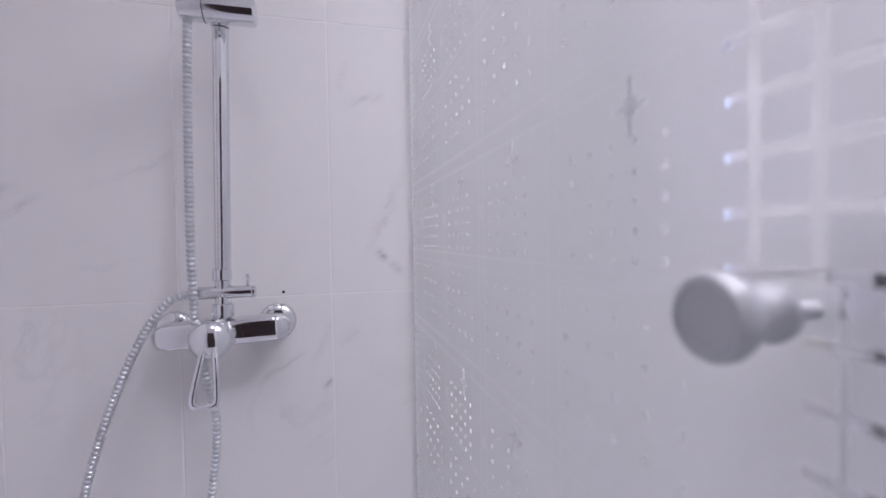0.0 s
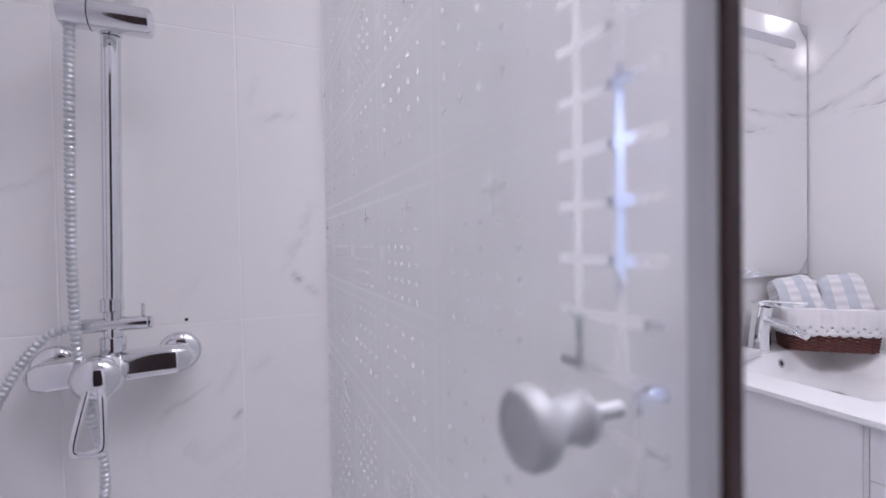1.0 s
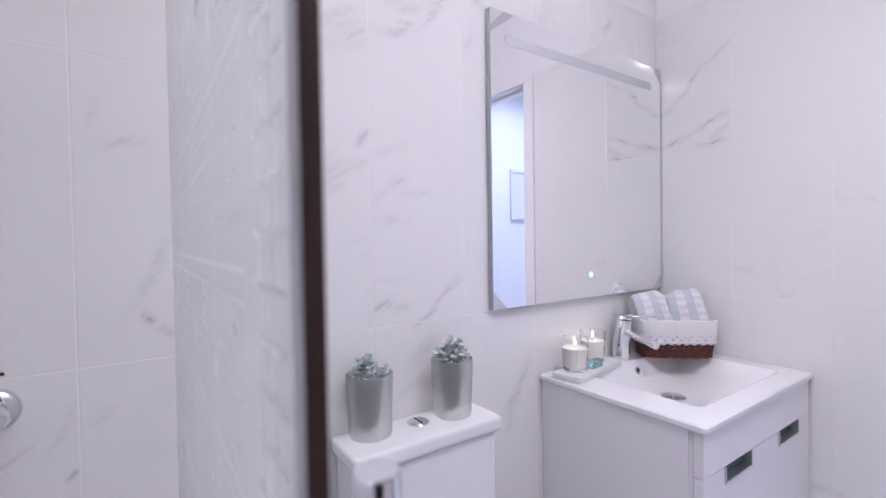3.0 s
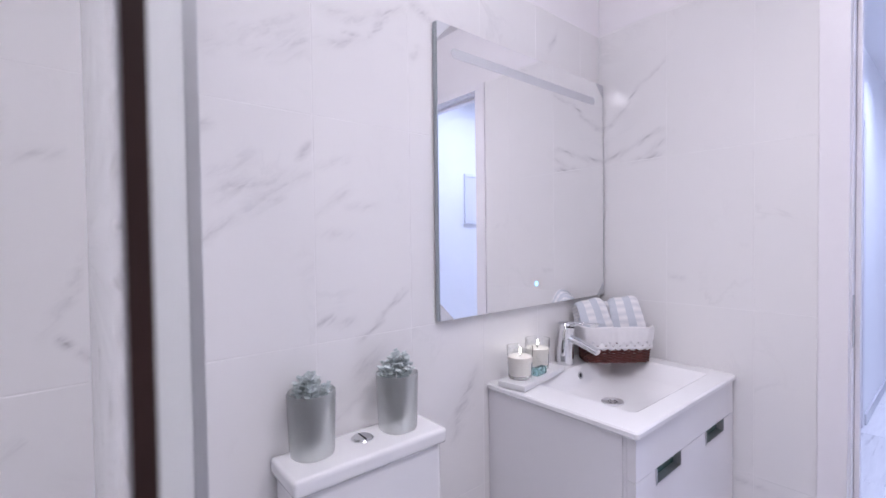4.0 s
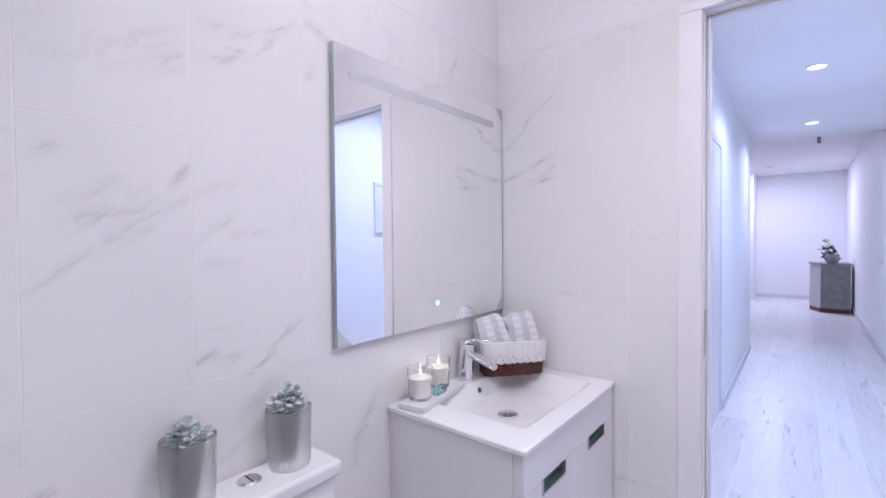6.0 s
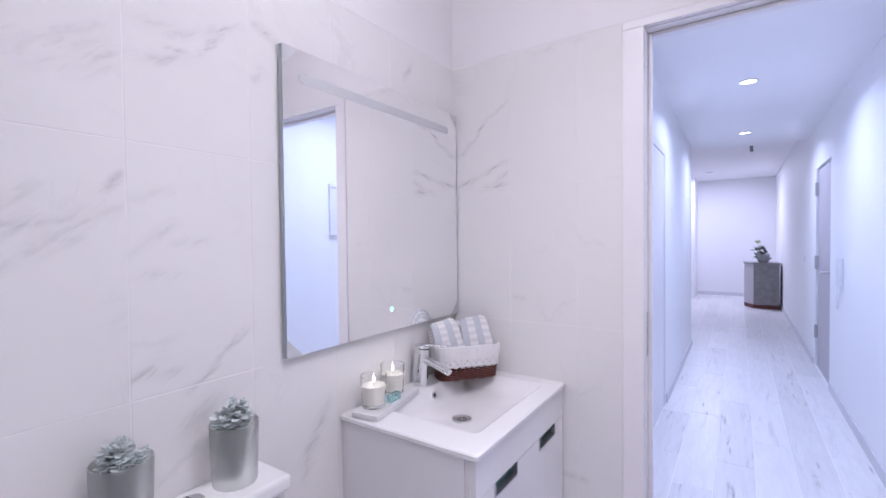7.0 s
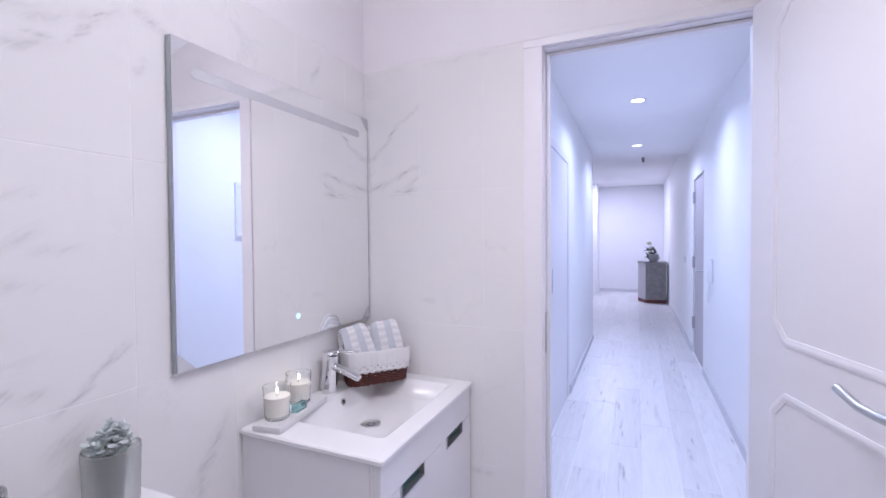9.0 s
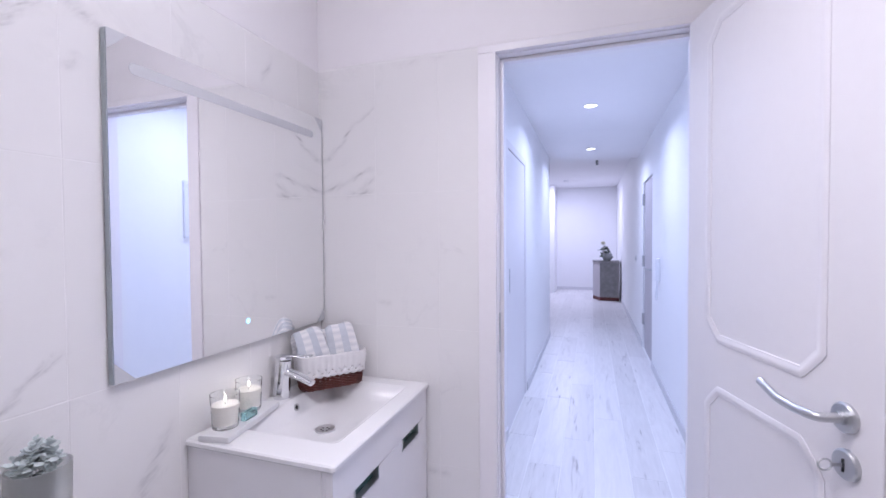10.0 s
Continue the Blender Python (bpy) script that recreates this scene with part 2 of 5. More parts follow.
M = {
    "tile_n": marble("marble_look_tile_north", "X", SHOWER_VEINS + TANK_VEINS_LOW + TANK_VEINS_HIGH + SCREEN_VEINS),
    "tile_e": marble("marble_look_tile_east", "Y", EAST_VEINS),
    "grout": surface("pale_grout", (0.86, 0.85, 0.85), 0.7, relief=0.1),
    "paint": surface("white_wall_paint", (0.88, 0.86, 0.88), 0.6, vary=0.012, scale=3, relief=0.03, relief_scale=140),
    "hallpaint": surface("white_hall_paint", (0.90, 0.90, 0.91), 0.55, vary=0.015, scale=2, relief=0.03, relief_scale=140),
    "ceil": surface("ceiling_paint", (0.92, 0.91, 0.92), 0.8, vary=0.012, scale=3),
    "gloss": surface("white_lacquer", (0.82, 0.81, 0.83), 0.18, vary=0.01, scale=4, coat=0.3),
    "doorpaint": surface("white_door_paint", (0.80, 0.785, 0.81), 0.32, vary=0.015, scale=5, relief=0.03, relief_scale=90),
    "framepaint": surface("white_frame_paint", (0.88, 0.86, 0.89), 0.35, vary=0.012, scale=5),
    "ceramic": surface("white_ceramic", (0.84, 0.84, 0.85), 0.07, vary=0.008, scale=4),
    "chrome": surface("polished_chrome", (0.78, 0.79, 0.81), 0.06, 1.0, vary=0.02),
    "steel": surface("brushed_steel", (0.56, 0.57, 0.58), 0.38, 1.0, vary=0.05, scale=20),
    "drainsteel": surface("bright_drain_steel", (0.80, 0.80, 0.81), 0.42, 1.0, vary=0.04, scale=30),
    "satin": surface("satin_metal", (0.52, 0.54, 0.56), 0.52, 0.25, vary=0.04, scale=40),
    "hose": surface("chromed_hose", (0.62, 0.64, 0.66), 0.30, 1.0, vary=0.05),
    "alu": surface("aluminium_profile", (0.60, 0.62, 0.63), 0.35, 1.0, vary=0.03),
    # brown of the mirrored surroundings, put into the edge strip's colour
    "seal": surface("dark_brown_reflection", (0.034, 0.013, 0.010), 0.5, vary=0.15, scale=30),
    "clearseal": surface("milky_seal", (0.62, 0.63, 0.66), 0.4, vary=0.03),
    "mirror": surface("mirror_silver", (0.965, 0.97, 0.975), 0.01, 1.0, vary=0.0),
    "etched": surface("etched_mirror", (0.62, 0.63, 0.66), 0.9, vary=0.02, scale=20),
    "mirroredge": surface("mirror_edge", (0.40, 0.44, 0.46), 0.3, 0.6, vary=0.05),
    # near-black for trim; on holes and gaps it paints the shade inside
    "dark": surface("dark_trim_and_hole_shade", (0.02, 0.02, 0.022), 0.5),
    "greenhollow": surface("dark_green_recess", (0.008, 0.075, 0.060), 0.3, vary=0.2, scale=20),
    "wicker": surface("brown_wicker", (0.105, 0.026, 0.020), 0.38, vary=0.5, scale=40, relief=0.3, relief_scale=200),
    "linen": surface("white_linen", (0.78, 0.77, 0.78), 0.85, vary=0.04, scale=30, relief=0.25, relief_scale=500),
    "wax": surface("white_wax", (0.82, 0.79, 0.74), 0.45, vary=0.03, scale=20),
    "clear": surface("clear_glass", (0.97, 0.98, 0.98), 0.01, vary=0.0, trans=1.0),
    "teal": surface("teal_glass", (0.50, 0.84, 0.85), 0.02, vary=0.05, trans=0.92),
    "wick": surface("burnt_wick", (0.02, 0.018, 0.016), 0.9),
    "flame": glow("candle_flame", (1.0, 0.94, 0.88), 20.0),
    "blueled": glow("touch_light", (0.35, 0.70, 1.0), 1.3),
    "lamp": glow("downlight_face", (0.95, 0.97, 1.0), 4.0),
    "stone": surface("white_stone", (0.74, 0.74, 0.75), 0.35, vary=0.05, scale=25),
    "leaf": surface("grey_green_leaf", (0.58, 0.64, 0.64), 0.55, vary=0.20, scale=60),
    "soil": surface("dark_filler", (0.10, 0.105, 0.11), 0.8, vary=0.3, scale=50),
    "frostvase": surface("frosted_vase_glass", (0.94, 0.96, 0.96), 0.34, vary=0.01, scale=6, trans=0.90),
    "greydoor": surface("grey_lilac_door", (0.47, 0.44, 0.47), 0.45, vary=0.04, scale=6),
    "base": surface("grey_skirting", (0.70, 0.70, 0.72), 0.5, vary=0.05, scale=10),
    "greywood": surface("grey_wood_front", (0.24, 0.235, 0.23), 0.5, vary=0.25, scale=12),
    "palewood": surface("pale_side", (0.50, 0.47, 0.49), 0.5, vary=0.05),
    "redwood": surface("red_brown_plinth", (0.13, 0.035, 0.03), 0.5, vary=0.2),
    "flower": surface("cream_petals", (0.78, 0.76, 0.60), 0.6, vary=0.1, scale=40),
    "plantdark": surface("dark_leaves", (0.10, 0.13, 0.10), 0.5, vary=0.3, scale=40),
    "pot": surface("grey_pot", (0.30, 0.31, 0.31), 0.5, vary=0.2, scale=30),
    "tray": surface("shower_tray_acrylic", (0.78, 0.78, 0.79), 0.25, vary=0.01),
    "floortile": surface("pale_grey_floor_tile", (0.70, 0.69, 0.69), 0.35, vary=0.08, scale=4),
    "darkwood": surface("dark_brown_wood", (0.026, 0.013, 0.014), 0.4, vary=0.3, scale=14),
    "plastic": surface("white_plastic", (0.78, 0.79, 0.82), 0.4, vary=0.01),
}


def plank_material():
    """Pale bleached wood-look plank: long grain, knots and grey streaks, tone changing from plank to plank."""
    m, n, l, b = nodes_of("bleached_plank")
    nt = m.node_tree
    geo = n.new("ShaderNodeNewGeometry").outputs["Position"]
    rnd = n.new("ShaderNodeObjectInfo").outputs["Random"]
    mp = n.new("ShaderNodeMapping")
    mp.inputs["Scale"].default_value = (1.6, 13.0, 1.0)
    l.new(geo, mp.inputs["Vector"])
    sh = n.new("ShaderNodeCombineXYZ")
    l.new(mth(nt, "MULTIPLY", rnd, 50.0), sh.inputs[0])
    l.new(mth(nt, "MULTIPLY", rnd, 23.0), sh.inputs[1])
    vec = sock(nt, "ShaderNodeVectorMath", "ADD", mp.outputs[0], sh.outputs[0])
    grain = noise_tex(nt, 2.2, 8, 0.65, vec, 0.6)
    streak = noise_tex(nt, 0.9, 5, 0.6, vec, 1.5)
    dark = mth(nt, "MAXIMUM", mth(nt, "MULTIPLY", mth(nt, "SUBTRACT", streak, 0.575), 5.0), 0.0)
    f = mth(nt, "ADD", mth(nt, "MULTIPLY", grain, 0.6), mth(nt, "MULTIPLY", rnd, 0.22))
    knot = n.new("ShaderNodeTexVoronoi")
    knot.inputs["Scale"].default_value = 0.9
    l.new(vec, knot.inputs["Vector"])
    spot = mth(nt, "MAXIMUM", mth(nt, "SUBTRACT", 1.0, mth(nt, "DIVIDE", knot.outputs["Distance"], 0.13)), 0.0)
    dark = mth(nt, "MAXIMUM", dark, mth(nt, "MULTIPLY", spot, 1.3))
    f = mth(nt, "SUBTRACT", mth(nt, "ADD", f, 0.12), mth(nt, "MULTIPLY", dark, 0.45))
    l.new(ramp(nt, f, [(0.05, (0.36, 0.34, 0.335)), (0.33, (0.66, 0.645, 0.64)), (0.68, (0.80, 0.785, 0.78))]), b.inputs["Base Color"])
    b.inputs["Roughness"].default_value = 0.34
    bump(nt, b, grain, 0.12, 0.001)
    return m


M["plank"] = plank_material()


def towel_material():
    m, n, l, b = nodes_of("striped_towel")
    nt = m.node_tree
    sep = n.new("ShaderNodeSeparateXYZ")
    l.new(n.new("ShaderNodeTexCoord").outputs["UV"], sep.inputs[0])
    band = mth(nt, "GREATER_THAN", mth(nt, "FRACT", mth(nt, "MULTIPLY", sep.outputs["X"], 2.0)), 0.48)
    rib = mth(nt, "PINGPONG", mth(nt, "MULTIPLY", sep.outputs["Y"], 44.0), 1.0)
    white = mth(nt, "ADD", 0.45, mth(nt, "MULTIPLY", rib, 0.55))
    f = mth(nt, "ADD", mth(nt, "MULTIPLY", band, white), mth(nt, "MULTIPLY", noise_tex(nt, 300, 2), 0.12))
    l.new(ramp(nt, f, [(0.05, (0.56, 0.59, 0.64)), (0.45, (0.64, 0.65, 0.68)), (1.0, (0.82, 0.81, 0.82))]), b.inputs["Base Color"])
    b.inputs["Roughness"].default_value = 0.95
    bump(nt, b, mth(nt, "ADD", rib, noise_tex(nt, 420, 2)), 0.5, 0.0015)
    return m


M["towel"] = towel_material()


def frosted_pane(name, start, face):
    """Safety glass etched on the face below x = face; squares, lines, dots and crosses are left clear from start on."""
    m, n, l, b = nodes_of(name)
    nt = m.node_tree
    sep = n.new("ShaderNodeSeparateXYZ")
    l.new(n.new("ShaderNodeNewGeometry").outputs["Position"], sep.inputs[0])
    y, z = mth(nt, "SUBTRACT", sep.outputs["Y"], start), sep.outputs["Z"]

    def near(c, at, half):
        return mth(nt, "COMPARE", c, at, half)

    def every(c, at, pitch):
        return mth(nt, "ABSOLUTE", mth(nt, "WRAP", mth(nt, "SUBTRACT", c, at), -pitch / 2, pitch / 2))

    def inside(c, lo, hi):
        return mth(nt, "MULTIPLY", mth(nt, "GREATER_THAN", c, lo), mth(nt, "LESS_THAN", c, hi))

    def either(*a):
        r = a[0]
        for k in a[1:]:
            r = mth(nt, "MAXIMUM", r, k)
        return r

    def both(*a):
        r = a[0]
        for k in a[1:]:
            r = mth(nt, "MULTIPLY", r, k)
        return r

    # squares beside the free edge
    squares = both(inside(y, 0.017, 0.0615), either(mth(nt, "LESS_THAN", every(y, 0.0515, 0.0185), 0.0019), mth(nt, "LESS_THAN", every(z, 1.183, 0.0178), 0.0017)))
    # below the knob the squares give way to short rungs on one upright
    low = mth(nt, "LESS_THAN", z, 1.163)
    rungs = both(inside(y, 0.017, 0.037), either(near(y, 0.0270, 0.0012), mth(nt, "LESS_THAN", every(z, 1.183, 0.0178), 0.0015)))
    squares = mth(nt, "ADD", mth(nt, "MULTIPLY", mth(nt, "SUBTRACT", 1.0, low), mth(nt, "MULTIPLY", squares, 0.85)), mth(nt, "MULTIPLY", low, mth(nt, "MULTIPLY", rungs, 0.7)))
    # the rest repeats up the pane
    zz = mth(nt, "WRAP", mth(nt, "SUBTRACT", z, 1.148), 0.0, 0.198)
    lines = both(mth(nt, "GREATER_THAN", y, 0.078), either(near(zz, 0.0, 0.0011), near(zz, 0.012, 0.0012), near(zz, 0.096, 0.0015), near(zz, 0.110, 0.0015)))
    yy = mth(nt, "WRAP", mth(nt, "SUBTRACT", y, 0.078), 0.0, 0.125)
    bars = both(mth(nt, "GREATER_THAN", y, 0.070), either(near(yy, 0.091, 0.0012), near(yy, 0.104, 0.0012), near(yy, 0.0, 0.0010), both(near(yy, 0.0975, 0.006), near(zz, 0.050, 0.006))))
    far = mth(nt, "SQRT", mth(nt, "ADD", mth(nt, "POWER", every(yy, 0.010, 0.0165), 2.0), mth(nt, "POWER", every(zz, 0.018, 0.0125), 2.0)))
    dots = both(mth(nt, "GREATER_THAN", y, 0.078), mth(nt, "LESS_THAN", far, 0.0017), inside(zz, 0.012, 0.075), inside(yy, 0.004, 0.088))
    cross = both(mth(nt, "GREATER_THAN", y, 0.078), either(both(near(yy, 0.030, 0.0014), near(zz, 0.083, 0.013)), both(near(yy, 0.030, 0.011), near(zz, 0.083, 0.0016)), both(near(yy, 0.030, 0.0035), near(zz, 0.083, 0.004))))
    far2 = mth(nt, "SQRT", mth(nt, "ADD", mth(nt, "POWER", every(yy, 0.0, 0.021), 2.0), mth(nt, "POWER", every(zz, 0.0, 0.019), 2.0)))
    more = both(mth(nt, "GREATER_THAN", y, 0.078), mth(nt, "LESS_THAN", far2, 0.0022), inside(zz, 0.116, 0.190), inside(yy, 0.0, 0.088))
    clear = either(squares, mth(nt, "MULTIPLY", either(lines, bars), 0.45), mth(nt, "MULTIPLY", either(dots, cross, more), 0.6), mth(nt, "GREATER_THAN", sep.outputs["X"], face))
    blur = noise_tex(nt, 14, 4)
    rough = mth(nt, "ADD", 0.52, mth(nt, "MULTIPLY", blur, 0.2))
    l.new(mth(nt, "MULTIPLY", mth(nt, "SUBTRACT", 1.0, clear), rough), b.inputs["Roughness"])
    l.new(mth(nt, "ADD", 0.62, mth(nt, "MULTIPLY", clear, 0.38)), b.inputs["Transmission Weight"])
    l.new(ramp(nt, clear, [(0.0, (0.95, 0.955, 0.965)), (1.0, (0.97, 0.98, 0.98))]), b.inputs["Base Color"])
    b.inputs["IOR"].default_value = 1.45
    return m


# ---- building helpers ----


def thing(name, at, label, category, group="", kind=""):
    ob = new(name)
    ob.location = at
    ob.empty_display_size = 0.05
    return tagged(ob, label, category, group, kind)


def shade(bm):
    """Rounds all but the faces that lie square to an axis, which stay flat up to their bevels."""
    bm.normal_update()
    for f in bm.faces:
        f.smooth = max(abs(c) for c in f.normal) < 0.9999
    for e in bm.edges:
        if len(e.link_faces) == 2 and e.calc_face_angle(0.0) > radians(38):
            e.smooth = False
    return bm


def part(name, bm, material, parent=None, label="", smooth=True):
    """Links a bmesh, given in the world's metres, as one mesh under a thing or a part."""
    me = bpy.data.meshes.new(name)
    if smooth is True:
        shade(bm)
    bm.to_mesh(me)
    bm.free()
    me.materials.append(M[material] if isinstance(material, str) else material)
    ob = new(name, me)
    if parent is not None:
        ob.parent = parent
        ob.matrix_parent_inverse = Matrix.Translation(-parent.location)
    return tagged(ob, label)


def box(x0, x1, y0, y1, z0, z1, bevel=0.0, seg=2, bm=None):
    own = bmesh.new()
    r = bmesh.ops.create_cube(own, size=1)
    bmesh.ops.scale(own, vec=(x1 - x0, y1 - y0, z1 - z0), verts=r["verts"])
    bmesh.ops.translate(own, vec=((x0 + x1) / 2, (y0 + y1) / 2, (z0 + z1) / 2), verts=r["verts"])
    if bevel:
        bmesh.ops.bevel(own, geom=own.edges[:], offset=bevel, segments=seg, profile=0.6, affect="EDGES")
    return merge(bm, own)


def merge(bm, own):
    if bm is None:
        return own
    me = bpy.data.meshes.new("tmp")
    own.to_mesh(me)
    own.free()
    bm.from_mesh(me)
    bpy.data.meshes.remove(me)
    return bm


def lathe(profile, m=None, seg=32, bm=None):
    """Turns (radius, height) pairs about z, then places them by the pose m."""
    own = bmesh.new()
    rings = []
    for r, z in profile:
        if r < 1e-5:
            rings.append([own.verts.new((0, 0, z))])
        else:
            rings.append([own.verts.new((r * math.cos(2 * math.pi * i / seg), r * math.sin(2 * math.pi * i / seg), z)) for i in range(seg)])
    for a, b in zip(rings, rings[1:]):
        for i in range(seg):
            j = (i + 1) % seg
            if len(a) == 1 and len(b) > 1:
                own.faces.new((a[0], b[i], b[j]))
            elif len(b) == 1 and len(a) > 1:
                own.faces.new((a[i], a[j], b[0]))
            elif len(a) > 1:
                own.faces.new((a[i], a[j], b[j], b[i]))
    bmesh.ops.recalc_face_normals(own, faces=own.faces[:])
    if m is not None:
        bmesh.ops.transform(own, matrix=m, verts=own.verts[:])
    return merge(bm, own)


def rod(a, b, r, bevel=0.0015, seg=24, bm=None, r2=None):
    """A capped round bar from a to b."""
    a, b = Vector(a), Vector(b)
    d = b - a
    h = d.length
    r2 = r if r2 is None else r2
    c = min(bevel, h / 3, r / 2)
    m = Matrix.Translation(a) @ d.to_track_quat("Z", "Y").to_matrix().to_4x4()
    return lathe([(0, 0), (r - c, 0), (r, c), (r2, h - c), (r2 - c, h), (0, h)], m, seg, bm)


def smooth_path(points, steps):
    """Catmull-Rom through the points."""
    p = [Vector(q) for q in points]
    p = [2 * p[0] - p[1]] + p + [2 * p[-1] - p[-2]]
    out = []
    for i in range(1, len(p) - 2):
        for k in range(steps):
            t = k / steps
            out.append(0.5 * (2 * p[i] + (p[i + 1] - p[i - 1]) * t + (2 * p[i - 1] - 5 * p[i] + 4 * p[i + 1] - p[i + 2]) * t * t + (3 * p[i] - p[i - 1] - 3 * p[i + 1] + p[i + 2]) * t ** 3))
    out.append(p[-2])
    return out


def sweep(path, section, closed=False, bm=None, up=(0, 0, 1), scale=None):
    """Sweeps a closed section (list of side, up pairs) along a path."""
    own = bmesh.new()
    n = len(path)
    rings = []
    for i, q in enumerate(path):
        a = path[(i - 1) % n] if closed or i else path[0]
        b = path[(i + 1) % n] if closed or i < n - 1 else path[-1]
        d = (Vector(b) - Vector(a)).normalized()
        u = Vector(up)
        if abs(d.dot(u)) > 0.98:
            u = Vector((0, 1, 0.01))
        s = d.cross(u).normalized()
        w = s.cross(d).normalized()
        k = scale(i) if scale else 1
        rings.append([own.verts.new(Vector(q) + s * (e * k) + w * (f * k)) for e, f in section])
    c = len(section)
    for i in range(n if closed else n - 1):
        a, b = rings[i], rings[(i + 1) % n]
        for j in range(c):
            own.faces.new((a[j], a[(j + 1) % c], b[(j + 1) % c], b[j]))
    if not closed:
        own.faces.new(rings[0])
        own.faces.new(rings[-1])
    bmesh.ops.recalc_face_normals(own, faces=own.faces[:])
    return merge(bm, own)


def circle(r, n=10, rx=None):
    rx = r if rx is None else rx
    return [(rx * math.cos(2 * math.pi * i / n), r * math.sin(2 * math.pi * i / n)) for i in range(n)]


def structure(name, bm, material, label, category):
    return tagged(part(name, bm, material, None, "", False), label, category, "", "structure")


# ---- bathroom shell ----
WN, WE, WW, WS = 0.80, 1.74, -0.62, -1.15
TILE_TOP, ROOM_TOP = 2.065, 2.40
structure("floor", box(WW - 0.1, 1.80, WS - 0.1, WN + 0.1, -0.12, 0.0), "floortile", "pale grey bathroom floor", "floor")
structure("ceiling", box(WW - 0.1, WE + 0.10, WS - 0.1, WN + 0.1, ROOM_TOP, ROOM_TOP + 0.1), "ceil", "white painted bathroom ceiling", "ceiling")
wall_n = structure("wall_north", box(WW - 0.1, WE + 0.10, WN + 0.0005, WN + 0.12, 0, ROOM_TOP), "grout", "white marble-look tiled bathroom wall", "wall")
structure("wall_north_upper", box(WW, WE, WN - 0.0005, WN + 0.0010, TILE_TOP + 0.002, ROOM_TOP), "paint", "white painted wall above the tiles", "wall")
structure("wall_west", box(WW - 0.1, WW, WS - 0.1, WN + 0.006, 0, ROOM_TOP), "paint", "white wall of the shower", "wall")
structure("wall_south", box(WW, WE + 0.1, WS - 0.1, WS, 0, ROOM_TOP), "paint", "white bathroom wall", "wall")
DL, DR, DTOP = 0.08, -0.525, 2.04
bm = box(WE + 0.0005, WE + 0.10, DL + 0.035, WN + 0.006, 0, ROOM_TOP)
bm = box(WE + 0.0005, WE + 0.10, WS, DR - 0.035, 0, ROOM_TOP, bm=bm)
bm = box(WE + 0.0005, WE + 0.10, DR - 0.035, DL + 0.035, DTOP + 0.035, ROOM_TOP, bm=bm)
wall_e = structure("wall_east", bm, "grout", "white tiled wall with a doorway", "wall")
bm = box(WE - 0.0005, WE + 0.0010, WS, WN - 0.001, TILE_TOP + 0.008, ROOM_TOP)
bm = box(WE - 0.0005, WE + 0.0010, WS, DR - 0.069, 0, TILE_TOP + 0.007, bm=bm)
structure("wall_east_upper", bm, "paint", "white painted wall above the tiles", "wall")

# out of view; added to give the chrome its dark brown reflections
dk = thing("door_4", (-0.08, WS, 0), "unseen dark brown door behind the shower entrance, for dark reflections", "door", "", "structure")
part("leaf", box(-0.50, 0.34, WS + 0.0005, WS + 0.035, 0.005, 2.04, 0.002), "darkwood", dk)
part("lever_handle", sweep(smooth_path([(0.27, WS + 0.036, 1.04), (0.27, WS + 0.075, 1.04), (0.25, WS + 0.085, 1.04), (0.15, WS + 0.085, 1.04)], 5), circle(0.009, 10)), "steel", dk)

# door frame
frame_1 = thing("door_frame", (WE, DL, 0), "white painted wooden door frame with stepped casing", "door frame", "", "structure")


def casing(name, y0, y1, z0, z1):
    part(name, box(WE - 0.007, WE + 0.012, y0, y1, z0, z1, 0.002), "framepaint", frame_1)


casing("casing", DL + 0.004, DL + 0.067, 0, DTOP + 0.004)
casing("casing", DR - 0.067, DR - 0.004, 0, DTOP + 0.004)
casing("casing", DR - 0.067, DL + 0.067, DTOP + 0.0045, DTOP + 0.030)
part("jamb", box(WE + 0.0125, WE + 0.115, DL, DL + 0.034, 0, DTOP, 0.002), "framepaint", frame_1)
part("jamb", box(WE + 0.0125, WE + 0.115, DR - 0.034, DR, 0, DTOP, 0.002), "framepaint", frame_1)
part("head", box(WE + 0.0125, WE + 0.115, DR - 0.034, DL + 0.034, DTOP + 0.001, DTOP + 0.034, 0.002), "framepaint", frame_1)
part("stop", box(WE + 0.050, WE + 0.075, DL - 0.012, DL - 0.0005, 0, DTOP, 0.002), "framepaint", frame_1)
part("stop", box(WE + 0.050, WE + 0.075, DR + 0.0005, DL - 0.013, DTOP - 0.012, DTOP - 0.0005, 0.002), "framepaint", frame_1)
part("strike_plate", box(WE + 0.016, WE + 0.040, DL - 0.0015, DL - 0.0002, 1.00, 1.14, 0.0005), "steel", frame_1, "steel strike plate")

# ---- the open bathroom door ----
door = thing("door_1", (WE - 0.016, DR + 0.022, 0), "white panelled bathroom door standing open, with steel lever", "door", "", "structure")
LEAF = Matrix.Translation(door.location) @ pose(0, 0, 0, 0, 0, 180 + 16)
LW, LT = 0.625, 0.04


def leaf_part(name, bm, material, parent, label=""):
    # in the leaf's own axes: x away from the hinges, y towards the wall behind it, z up
    shade(bm)
    bmesh.ops.transform(bm, matrix=LEAF, verts=bm.verts[:])
    return part(name, bm, material, parent, label, "kept")


leaf = leaf_part("leaf", box(0.004, LW, 0.0, LT, 0.008, DTOP - 0.004, 0.002), "doorpaint", door)


